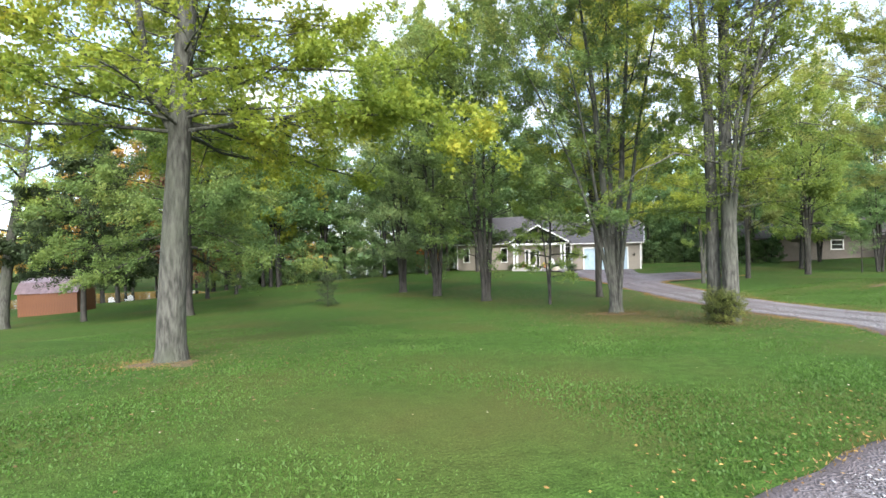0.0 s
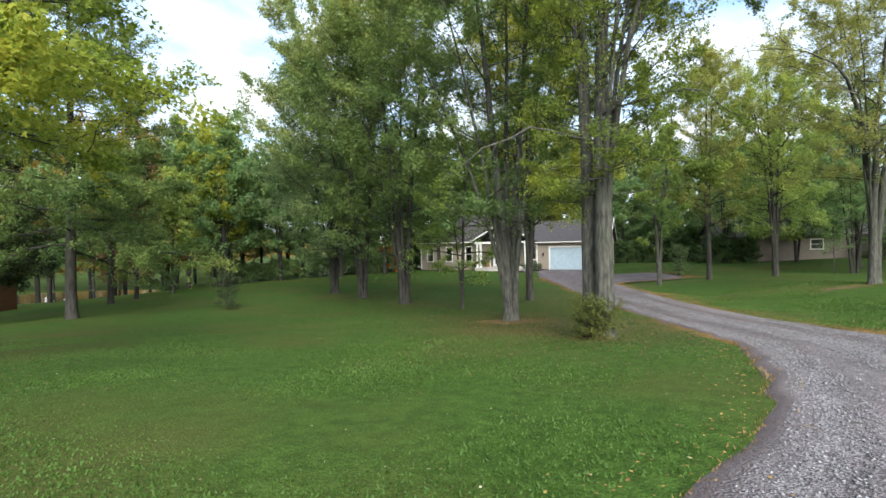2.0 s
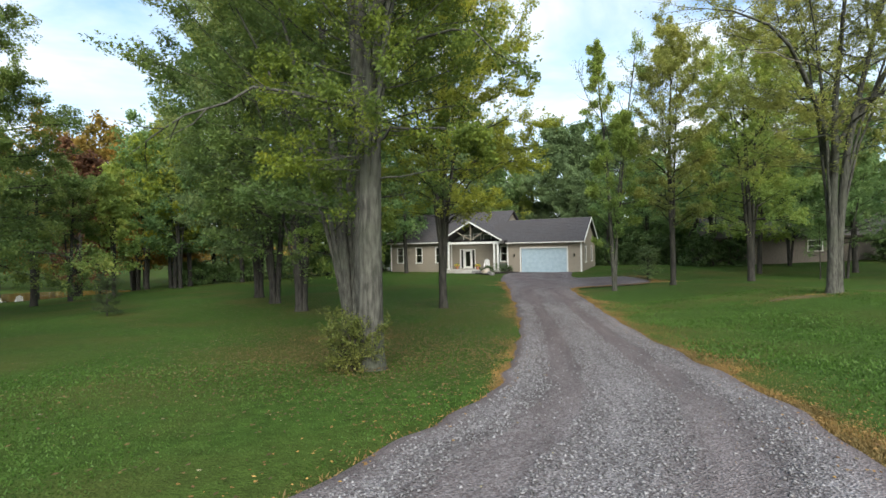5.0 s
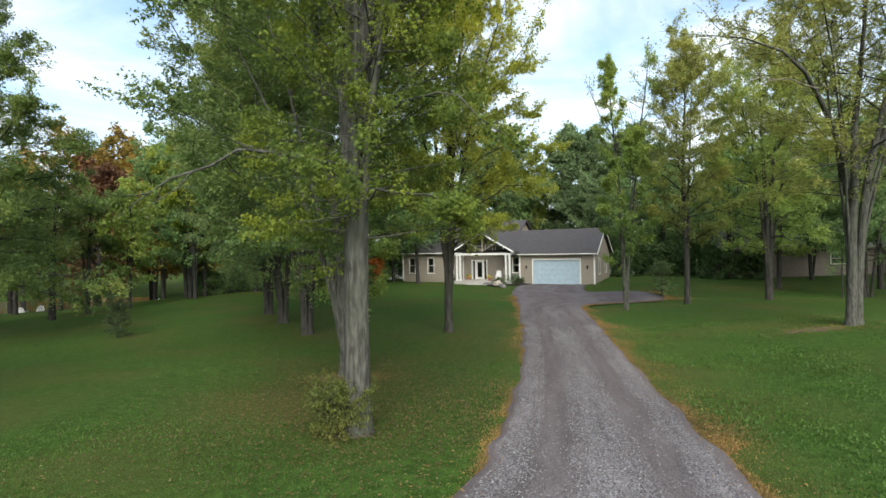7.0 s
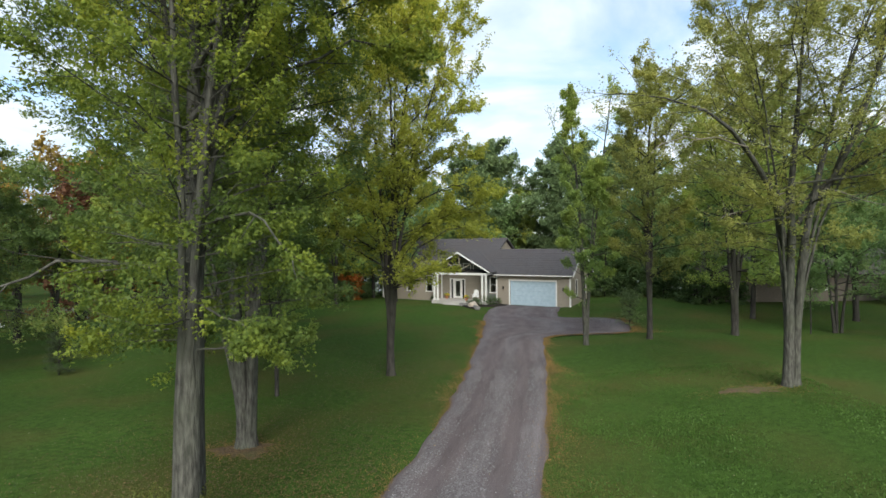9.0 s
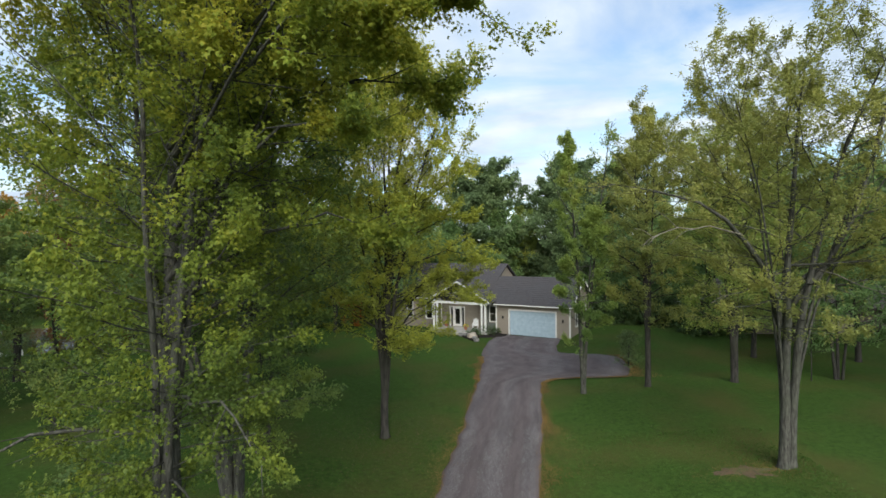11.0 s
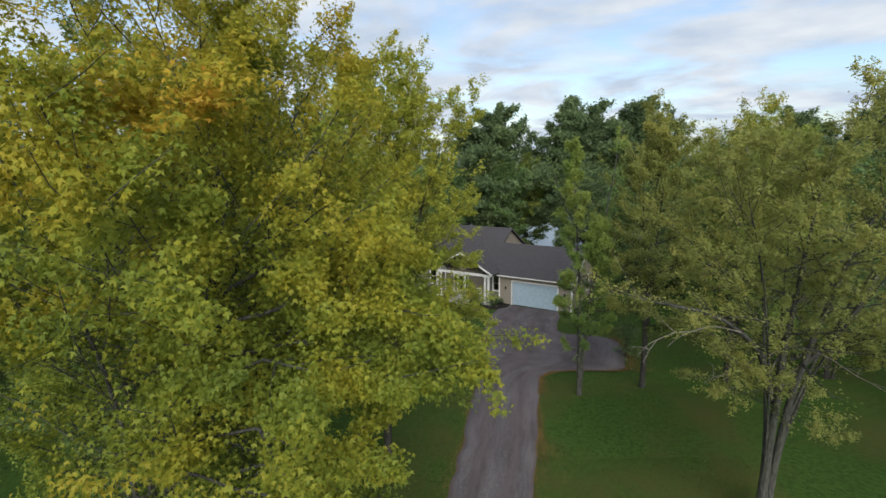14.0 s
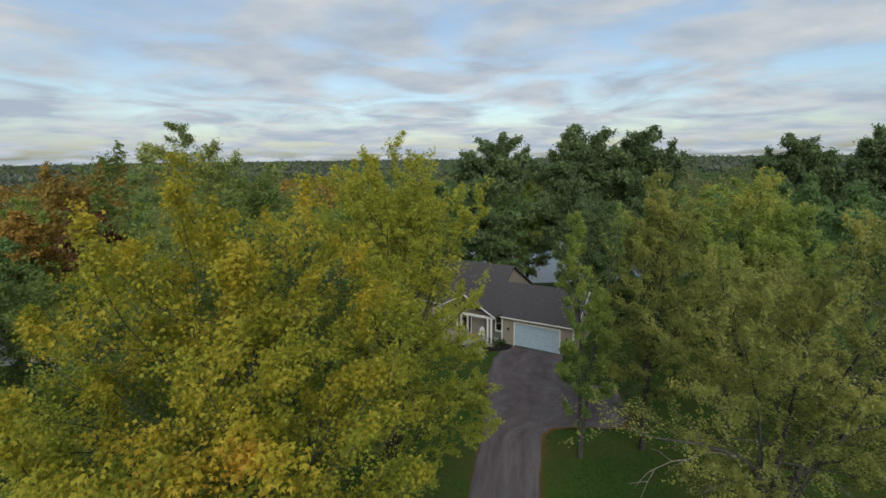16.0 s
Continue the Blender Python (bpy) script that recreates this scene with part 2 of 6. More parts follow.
ROOF_BROWN = mat("roof_brown", (0.06, 0.054, 0.048), (0.105, 0.095, 0.085), 6, 0.9, 0.01, 30, stretch=(1, 3, 3), spec=0.25)
BRICK = mat("brick_wall", (0.105, 0.09, 0.075), (0.175, 0.15, 0.13), 12, 0.85, 0.006, 30, (0.14, 0.12, 0.1), 0.6)
SHED_WOOD = mat("shed_wood", (0.085, 0.029, 0.009), (0.125, 0.044, 0.013), 5, 0.6, 0.003, 20, (0.1, 0.035, 0.011), 0.8, stretch=(4, 4, 0.3))
SHED_ROOF = mat("shed_metal", (0.16, 0.12, 0.135), (0.23, 0.17, 0.19), 3, 0.35, 0.001, 20, metal=0.6)
DARK_WOOD = mat("dark_wood", (0.035, 0.028, 0.025), (0.08, 0.065, 0.055), 6, 0.8, 0.003, 20)
IRON = mat("dark_metal", (0.02, 0.02, 0.02), (0.04, 0.038, 0.035), 20, 0.45, metal=0.7)
PLASTIC_WHITE = mat("white_plastic", (0.72, 0.72, 0.72), (0.8, 0.8, 0.8), 8, 0.4)
TERRACOTTA = mat("terracotta", (0.28, 0.11, 0.06), (0.38, 0.17, 0.1), 9, 0.85, 0.003, 30)
PETAL = mat("petal_yellow", (0.65, 0.42, 0.01), (0.8, 0.6, 0.03), 30, 0.6)
# the dimness of unlit rooms, put into a near-black colour
DIM_ROOM = mat("dim_room", (0.04, 0.04, 0.04), (0.09, 0.085, 0.08), 2, 0.9)


def glass_mat():
    m = bpy.data.materials.new("window_glass")
    m.use_nodes = True
    b = m.node_tree.nodes["Principled BSDF"]
    b.inputs["Base Color"].default_value = (0.9, 0.93, 0.93, 1)
    b.inputs["Roughness"].default_value, b.inputs["Transmission Weight"].default_value = 0.02, 1.0
    b.inputs["IOR"].default_value = 1.45
    return m


def water_mat():
    m = mat("pond_water", (0.02, 0.028, 0.025), (0.035, 0.045, 0.04), 0.2, 0.06)
    n, l = m.node_tree.nodes, m.node_tree.links
    w = n.new("ShaderNodeTexNoise")
    w.inputs["Scale"].default_value, w.inputs["Detail"].default_value = 1.6, 4
    l.new(n["Texture Coordinate"].outputs["Object"], w.inputs["Vector"])
    b = n.new("ShaderNodeBump")
    b.inputs["Strength"].default_value, b.inputs["Distance"].default_value = 0.35, 0.03
    l.new(w.outputs["Fac"], b.inputs["Height"])
    l.new(b.outputs[0], n["Principled BSDF"].inputs["Normal"])
    return m


def lawn_mat():
    """Mown grass: broad worn patches, clover tufts and blades at three scales."""
    m = mat("lawn", (0.028, 0.054, 0.0105), (0.046, 0.086, 0.0165), 5, 0.9, 0.03, 28, (0.062, 0.066, 0.019), 0.2, spec=0.06)
    n, l = m.node_tree.nodes, m.node_tree.links
    bsdf, tc = n["Principled BSDF"], n["Texture Coordinate"]
    was = bsdf.inputs["Base Color"].links[0].from_socket
    v = n.new("ShaderNodeTexNoise")
    v.inputs["Scale"].default_value, v.inputs["Detail"].default_value, v.inputs["Roughness"].default_value = 55, 5, 0.75
    l.new(tc.outputs["Object"], v.inputs["Vector"])
    r = n.new("ShaderNodeMapRange")
    r.inputs["From Min"].default_value, r.inputs["From Max"].default_value = 0.3, 0.7
    r.inputs["To Min"].default_value, r.inputs["To Max"].default_value = 0.35, 1.65
    l.new(v.outputs["Fac"], r.inputs["Value"])
    mx = n.new("ShaderNodeVectorMath")
    mx.operation = "SCALE"
    l.new(was, mx.inputs[0])
    l.new(r.outputs[0], mx.inputs["Scale"])
    l.new(mx.outputs[0], bsdf.inputs["Base Color"])
    return m


def gravel_mat():
    """Crushed stone: pale and dark chips, browner fines; two worn wheel tracks with darker fines along the drive."""
    m = bpy.data.materials.new("gravel")
    m.use_nodes = True
    n, l = m.node_tree.nodes, m.node_tree.links
    bsdf = n["Principled BSDF"]
    bsdf.inputs["Roughness"].default_value, bsdf.inputs["Specular IOR Level"].default_value = 0.9, 0.3
    tc, uv = n.new("ShaderNodeTexCoord"), n.new("ShaderNodeUVMap")
    vor = n.new("ShaderNodeTexVoronoi")
    vor.inputs["Scale"].default_value = 42
    l.new(tc.outputs["Object"], vor.inputs["Vector"])
    bw = n.new("ShaderNodeRGBToBW")
    l.new(vor.outputs["Color"], bw.inputs[0])
    chips = n.new("ShaderNodeValToRGB")
    for e, (p, c) in zip(chips.color_ramp.elements, ((0.25, (0.045, 0.043, 0.048, 1)), (0.75, (0.3, 0.295, 0.315, 1)))):
        e.position, e.color = p, c
    l.new(bw.outputs[0], chips.inputs[0])
    fines = n.new("ShaderNodeTexNoise")
    fines.inputs["Scale"].default_value, fines.inputs["Detail"].default_value = 60, 4
    l.new(tc.outputs["Object"], fines.inputs["Vector"])
    fr = n.new("ShaderNodeValToRGB")
    for e, (p, c) in zip(fr.color_ramp.elements, ((0.3, (0.066, 0.053, 0.056, 1)), (0.7, (0.138, 0.114, 0.118, 1)))):
        e.position, e.color = p, c
    l.new(fines.outputs["Fac"], fr.inputs[0])
    # tracks: two bands across the width, broken up by noise
    sep = n.new("ShaderNodeSeparateXYZ")
    l.new(uv.outputs[0], sep.inputs[0])
    mir = n.new("ShaderNodeMath")
    mir.operation = "PINGPONG"
    mir.inputs[1].default_value = 0.5
    l.new(sep.outputs["X"], mir.inputs[0])
    sub = n.new("ShaderNodeMath")
    sub.operation, sub.inputs[1].default_value = "SUBTRACT", 0.29
    l.new(mir.outputs[0], sub.inputs[0])
    ab = n.new("ShaderNodeMath")
    ab.operation = "ABSOLUTE"
    l.new(sub.outputs[0], ab.inputs[0])
    big = n.new("ShaderNodeTexNoise")
    big.inputs["Scale"].default_value, big.inputs["Detail"].default_value = 0.9, 5
    l.new(tc.outputs["Object"], big.inputs["Vector"])
    wob = n.new("ShaderNodeMath")
    wob.operation, wob.inputs[1].default_value = "MULTIPLY_ADD", 0.22
    l.new(big.outputs["Fac"], wob.inputs[0])
    l.new(ab.outputs[0], wob.inputs[2])
    band = n.new("ShaderNodeMapRange")
    band.inputs["From Min"].default_value, band.inputs["From Max"].default_value = 0.15, 0.27
    band.inputs["To Min"].default_value, band.inputs["To Max"].default_value = 0.72, 0.42
    l.new(wob.outputs[0], band.inputs["Value"])
    mx = n.new("ShaderNodeMix")
    mx.data_type = "RGBA"
    # packed fines take over on the way to the house
    at = n.new("ShaderNodeSeparateXYZ")
    l.new(tc.outputs["Object"], at.inputs[0])
    pk = n.new("ShaderNodeMapRange")
    pk.inputs["From Min"].default_value, pk.inputs["From Max"].default_value = 9, 22
    pk.inputs["To Min"].default_value, pk.inputs["To Max"].default_value = 0.0, 0.36
    l.new(at.outputs["Y"], pk.inputs["Value"])
    # soil worked in along both edges
    soil = n.new("ShaderNodeMapRange")
    soil.inputs["From Min"].default_value, soil.inputs["From Max"].default_value = 0.0, 0.13
    soil.inputs["To Min"].default_value, soil.inputs["To Max"].default_value = 0.75, 0.0
    l.new(mir.outputs[0], soil.inputs["Value"])
    both = n.new("ShaderNodeMath")
    both.operation = "MAXIMUM"
    l.new(pk.outputs[0], both.inputs[0])
    l.new(soil.outputs[0], both.inputs[1])
    pks = n.new("ShaderNodeMath")
    pks.operation, pks.use_clamp = "ADD", True
    l.new(band.outputs[0], pks.inputs[0])
    l.new(both.outputs[0], pks.inputs[1])
    l.new(pks.outputs[0], mx.inputs["Factor"])
    l.new(chips.outputs[0], mx.inputs["A"])
    l.new(fr.outputs[0], mx.inputs["B"])
    blot = n.new("ShaderNodeTexNoise")
    blot.inputs["Scale"].default_value, blot.inputs["Detail"].default_value, blot.inputs["Roughness"].default_value = 1.0, 8, 0.7
    lay = n.new("ShaderNodeMapping")
    lay.inputs["Scale"].default_value = (8, 22, 1)
    l.new(uv.outputs[0], lay.inputs[0])
    l.new(lay.outputs[0], blot.inputs["Vector"])
    br = n.new("ShaderNodeMapRange")
    br.inputs["From Min"].default_value, br.inputs["From Max"].default_value = 0.3, 0.7
    br.inputs["To Min"].default_value, br.inputs["To Max"].default_value = 0.6, 1.4
    l.new(blot.outputs["Fac"], br.inputs["Value"])
    worn = n.new("ShaderNodeVectorMath")
    worn.operation = "SCALE"
    l.new(mx.outputs["Result"], worn.inputs[0])
    l.new(br.outputs[0], worn.inputs["Scale"])
    l.new(worn.outputs[0], bsdf.inputs["Base Color"])
    b = n.new("ShaderNodeBump")
    b.inputs["Strength"].default_value, b.inputs["Distance"].default_value = 1.0, 0.02
    l.new(vor.outputs["Distance"], b.inputs["Height"])
    l.new(b.outputs[0], bsdf.inputs["Normal"])
    return m


GLASS, WATER, LAWN, GRAVEL = glass_mat(), water_mat(), lawn_mat(), gravel_mat()


# ---- mesh helpers ----
def mesh_np(name, verts, faces, material, smooth=False, uv=None):
    """A mesh from arrays: faces is n x 3 or n x 4."""
    verts, faces = np.asarray(verts, np.float32), np.asarray(faces, np.int32)
    me = bpy.data.meshes.new(name)
    me.vertices.add(len(verts))
    me.vertices.foreach_set("co", verts.ravel())
    k = faces.shape[1]
    me.loops.add(faces.size)
    me.loops.foreach_set("vertex_index", faces.ravel())
    me.polygons.add(len(faces))
    me.polygons.foreach_set("loop_start", np.arange(0, faces.size, k, dtype=np.int32))
    if smooth:
        me.polygons.foreach_set("use_smooth", np.ones(len(faces), bool))
    if uv is not None:
        layer = me.uv_layers.new(name="across")
        layer.data.foreach_set("uv", np.asarray(uv, np.float32)[faces.ravel()].ravel())
    me.update(calc_edges=True)
    me.materials.append(material)
    return me


def part(name, bm, material, parent, label=""):
    """Links a bmesh as one mesh object under a thing or a part."""
    me = bpy.data.meshes.new(name)
    bm.to_mesh(me)
    bm.free()
    me.materials.append(material)
    ob = new(name, me)
    ob.parent = parent
    if label:
        ob["label"] = label
    return ob


def box(bm, x0, x1, y0, y1, z0, z1, m=None):
    vs = [bm.verts.new((x, y, z)) for z in (z0, z1) for y in (y0, y1) for x in (x0, x1)]
    for f in ((0, 2, 3, 1), (4, 5, 7, 6), (0, 1, 5, 4), (2, 6, 7, 3), (0, 4, 6, 2), (1, 3, 7, 5)):
        bm.faces.new([vs[i] for i in f])
    if m is not None:
        bmesh.ops.transform(bm, matrix=m, verts=vs)
    return vs


def soft_box(x0, x1, y0, y1, z0, z1, edge=0.01):
    bm = bmesh.new()
    box(bm, x0, x1, y0, y1, z0, z1)
    bmesh.ops.bevel(bm, geom=bm.edges[:], offset=edge, segments=1, affect="EDGES")
    return bm


def prism(bm, outline, y0, y1):
    """An outline of (x, z) pushed from y0 to y1."""
    a = [bm.verts.new((x, y0, z)) for x, z in outline]
    b = [bm.verts.new((x, y1, z)) for x, z in outline]
    bm.faces.new(a)
    bm.faces.new(b[::-1])
    for i in range(len(a)):
        j = (i + 1) % len(a)
        bm.faces.new((a[i], b[i], b[j], a[j]))
    bmesh.ops.recalc_face_normals(bm, faces=bm.faces[:])


def wall_cells(bm, x0, x1, z0, z1, y0, y1, openings=()):
    """A wall along x with openings (x0, x1, z0, z1) that go through it."""
    xs = sorted({x0, x1, *[v for o in openings for v in o[:2]]})
    zs = sorted({z0, z1, *[v for o in openings for v in o[2:]]})
    for a, b in zip(xs, xs[1:]):
        for c, d in zip(zs, zs[1:]):
            if not any(o[0] <= (a + b) / 2 <= o[1] and o[2] <= (c + d) / 2 <= o[3] for o in openings):
                box(bm, a, b, y0, y1, c, d)
    bmesh.ops.remove_doubles(bm, verts=bm.verts[:], dist=1e-4)


def empty(name, m):
    ob = new(name)
    ob.matrix_world = m
    ob.empty_display_size = 0.2
    return ob


# ---- ground ----
def step(a, b, x):
    t = np.clip((x - a) / (b - a), 0, 1)
    return t * t * (3 - 2 * t)


def gz(x, y):
    """Height of the ground: the lawn falls from the road to the house, rises to the east, falls west to a pond and north to another."""
    x, y = np.asarray(x, float), np.asarray(y, float)
    z = -0.38 + 2.15 / (1 + np.exp(np.clip((y - 12) / 6.5, -30, 30)))
    z = z + 0.8 * step(19, 28, x) * (1 - 0.6 * step(25, 42, y)) + 0.7 * step(36, 60, x) * step(35, 60, y)
    z = z - 1.7 * step(2, 50, -x) * step(5, 30, y)
    z = z + 0.36 * step(45, 53, y) * step(-12, 2, x)
    z = z - 1.6 * step(66, 88, y)
    pond_w = np.hypot((x + 43) / 17, (y - 60) / 11)
    pond_n = np.hypot((x - 32) / 75, (y - 127) / 37)
    return z - 1.2 * step(1.15, 0.8, pond_w) - 1.5 * step(1.1, 0.85, pond_n)


def grid_axis(lo, hi, fine, far, grow=1.25):
    mid = np.arange(lo, hi + fine / 2, fine)
    out, s, v = [], fine, 0
    while v < far:
        s *= grow
        v += s
        out.append(v)
    out = np.array(out)
    return np.concatenate([(lo - out)[::-1], mid, hi + out])


# ---- driveway ----
def catmull(points, n):
    p = np.array([points[0], *points, points[-1]], float)
    out = []
    for i in range(1, len(p) - 2):
        for t in np.linspace(0, 1, n, endpoint=False):
            a, b, c, d = p[i - 1 : i + 3]
            out.append(0.5 * (2 * b + (c - a) * t + (2 * a - 5 * b + 4 * c - d) * t * t + (3 * b - a - 3 * c + d) * t**3))
    return np.array([*out, p[-2]])


DRIVE_LEFT = catmull([(-14, -6), (-3, -1), (2.9, 1.9), (6.7, 4.1), (10.1, 8.0), (11.9, 11.8), (12.7, 16.5), (13.6, 25), (13.9, 31), (14.2, 39), (14.25, 41), (14.3, 44), (14.3, 46.5), (14.25, 49), (14.7, 52.5), (15.75, 55.9)], 14)
DRIVE_RIGHT = catmull([(-12, -10.5), (-1, -5.6), (5.0, -2.6), (10.6, 1.2), (14.2, 6.2), (15.7, 10.2), (16.5, 16.0), (17.5, 25.3), (18.2, 32), (18.9, 39.6), (21.2, 40.9), (25.0, 41.4), (25.4, 46.8), (21.4, 48.3), (20.9, 50.2), (21.75, 53.55)], 14)
rows, cols = len(DRIVE_LEFT), 25
wob = np.array([noise.noise((i * 0.33, 1.7, 0)) for i in range(rows)]) * 0.22
wob2 = np.array([noise.noise((i * 0.33, 9.1, 0)) for i in range(rows)]) * 0.22
across = np.linspace(0, 1, cols)
L2, R2 = DRIVE_LEFT.copy(), DRIVE_RIGHT.copy()
way = (R2 - L2) / np.linalg.norm(R2 - L2, axis=1)[:, None]
keep = (np.arange(rows) < rows - 30)[:, None]
L2, R2 = L2 + way * wob[:, None] * keep, R2 + way * wob2[:, None] * keep
def drive_mask(x, y):
    """Place across the drive, 0 to 1 within it, and the width there."""
    seg = np.argmin((x[:, None] - (L2[None, :, 0] + R2[None, :, 0]) / 2) ** 2 + (y[:, None] - (L2[None, :, 1] + R2[None, :, 1]) / 2) ** 2, axis=1)
    a, b = L2[seg], R2[seg]
    u = ((x - a[:, 0]) * (b[:, 0] - a[:, 0]) + (y - a[:, 1]) * (b[:, 1] - a[:, 1])) / ((b - a) ** 2).sum(1)
    return u, np.linalg.norm(b - a, axis=1)


gx, gy = grid_axis(-30, 45, 0.6, 2600), grid_axis(-14, 62, 0.6, 3600)
X, Y = np.meshgrid(gx, gy)
near = np.exp(-((X - 8) ** 2 + (Y - 20) ** 2) / 3000)
rough_z = np.array([noise.noise((a * 0.35, b * 0.35, 0)) for a, b in zip(X.ravel(), Y.ravel())]).reshape(X.shape) * 0.05 * near
u, w = drive_mask(X.ravel(), Y.ravel())
inside = ((u > 0.03) & (u < 0.97) & (X.ravel() > -16) & (X.ravel() < 27) & (Y.ravel() > -14) & (Y.ravel() < 57)).reshape(X.shape)
Z = gz(X, Y) + rough_z - 0.08 * inside
idx = np.arange(X.size).reshape(X.shape)
quads = np.stack([idx[:-1, :-1], idx[:-1, 1:], idx[1:, 1:], idx[1:, :-1]], -1).reshape(-1, 4)
ground = new("ground", mesh_np("ground", np.stack([X, Y, Z], -1).reshape(-1, 3), quads, LAWN, True))
tagged(ground, "wide mown green lawn sloping gently under trees", "lawn", kind="structure")


def pond(cx, cy, rx, ry, z):
    bm = bmesh.new()
    vs = [bm.verts.new((cx + rx * math.cos(a) * (1 + 0.06 * math.sin(3 * a)), cy + ry * math.sin(a), z)) for a in np.linspace(0, 2 * math.pi, 64, endpoint=False)]
    bm.faces.new(vs)
    w = part("water", bm, WATER, None)
    return tagged(w, "still pond water mirroring the pale sky", "water", kind="structure")


pond(-43, 60, 17.5, 11.5, float(gz(-43, 44)) - 0.45)
pond(32, 127, 77, 38, -2.3)


D = L2[:, None, :] * (1 - across[None, :, None]) + R2[:, None, :] * across[None, :, None]
dz = gz(D[..., 0], D[..., 1]) + 0.045
dz -= 0.03 * (np.exp(-((across - 0.29) / 0.09) ** 2) + np.exp(-((across - 0.71) / 0.09) ** 2))[None, :]
dz += np.array([noise.noise((a * 0.9, b * 0.9, 3)) for a, b in D.reshape(-1, 2)]).reshape(dz.shape) * 0.012
dz[:, 0] -= 0.09
dz[:, -1] -= 0.09
didx = np.arange(rows * cols).reshape(rows, cols)
dq = np.stack([didx[:-1, :-1], didx[:-1, 1:], didx[1:, 1:], didx[1:, :-1]], -1).reshape(-1, 4)
duv = np.stack([np.broadcast_to(across, (rows, cols)), np.broadcast_to(np.linspace(0, 1, rows)[:, None], (rows, cols))], -1).reshape(-1, 2)
drive = new("driveway", mesh_np("driveway", np.concatenate([D, dz[..., None]], -1).reshape(-1, 3), dq, GRAVEL, True, duv))
tagged(drive, "grey crushed gravel driveway with two worn wheel tracks", "driveway", kind="structure")


def drive_z(p, q):
    return gz(p, q) + 0.045


# ---- house ----
HOUSE = pose(21.25, 53.9, 0, 0, 0, -22.5)
PITCH = 0.56


def window(parent, x, z, w, h, y, m=None, bars=1):
    """A white window in a wall that faces -y: frame, sill and panes, set in its opening."""
    m = m or Matrix.Identity(4)
    bm = bmesh.new()
    t = 0.09
    for a in ((x - w / 2 - t, x - w / 2, z, z + h), (x + w / 2, x + w / 2 + t, z, z + h), (x - w / 2 - t, x + w / 2 + t, z + h, z + h + t)):
        box(bm, a[0], a[1], y - 0.035, y + 0.06, a[2], a[3], m)
    fr = part("window", bm, TRIM, parent, "white-framed window")
    bm = bmesh.new()
    box(bm, x - w / 2 - t - 0.02, x + w / 2 + t + 0.02, y - 0.07, y + 0.06, z - t, z, m)
    part("sill", bm, TRIM, fr)
    bm = bmesh.new()
    box(bm, x - w / 2, x + w / 2, y + 0.045, y + 0.05, z, z + h, m)
    pane = part("pane", bm, GLASS, fr)
    pane.visible_shadow = False
    if bars:
        bm = bmesh.new()
        box(bm, x - w / 2, x + w / 2, y + 0.02, y + 0.055, z + h * 0.5 - 0.025, z + h * 0.5 + 0.025, m)
        part("glazing_bar", bm, TRIM, fr)
    return fr


def roof_slab(bm, x0, x1, ridge_y, ridge_z, y_edge, thick=0.16):
    """The boards under one slope of a roof."""
    s = 1 if y_edge > ridge_y else -1
    run = abs(y_edge - ridge_y)
    outline = [(0, 0), (run, -PITCH * run), (run, -PITCH * run - thick), (0, -thick)]
    a = [bm.verts.new((x0, ridge_y + s * p, ridge_z + q)) for p, q in outline]
    b = [bm.verts.new((x1, ridge_y + s * p, ridge_z + q)) for p, q in outline]
    bm.faces.new(a), bm.faces.new(b[::-1])
    for i in range(4):
        bm.faces.new((a[i], b[i], b[(i + 1) % 4], a[(i + 1) % 4]))
    bmesh.ops.recalc_face_normals(bm, faces=bm.faces[:])


def courses(parent, material, x0, x1, ridge_y, ridge_z, y_edge, lap=0.3):
    """Courses of shingles on a slope, each lapping the one below."""
    s = 1 if y_edge > ridge_y else -1
    run = abs(y_edge - ridge_y)
    n = max(2, int(run / lap))
    for i in range(n):
        bm = bmesh.new()
        p0, p1 = run * i / n, run * (i + 1) / n + 0.01
        top = [(p0, 0.006), (p1, 0.026), (p1, 0.002), (p0, 0.002)]
        v = [[bm.verts.new((x, ridge_y + s * p, ridge_z - PITCH * p + h)) for p, h in top] for x in (x0, x1)]
        bm.faces.new((v[0][0], v[1][0], v[1][1], v[0][1]))
        bm.faces.new((v[0][1], v[1][1], v[1][2], v[0][2]))
        bm.faces.new(v[0]), bm.faces.new(v[1][::-1])
        bmesh.ops.recalc_face_normals(bm, faces=bm.faces[:])
        part("shingle_course", bm, material, parent)


def siding_rows(bm, x0, x1, z0, z1, y, openings=(), m=None, expo=0.16):
    """Lapped boards over a wall that faces -y, cut round the openings."""
    z = z0
    while z < z1 - 0.02:
        top = min(z + expo, z1)
        spans = [(x0, x1)]
        for o in openings:
            if o[2] < top and o[3] > z:
                spans = [q for a, b in spans for q in (((a, min(b, o[0])), (max(a, o[1]), b)) if o[0] < b and o[1] > a else ((a, b),)) if q[1] - q[0] > 0.01]
        for a, b in spans:
            vs = [bm.verts.new(c) for c in ((a, y - 0.028, z), (b, y - 0.028, z), (b, y - 0.008, top), (a, y - 0.008, top), (a, y + 0.005, z), (b, y + 0.005, z))]
            bm.faces.new(vs[:4]), bm.faces.new((vs[0], vs[4], vs[5], vs[1]))
            if m is not None:
                bmesh.ops.transform(bm, matrix=m, verts=vs)
        z = top


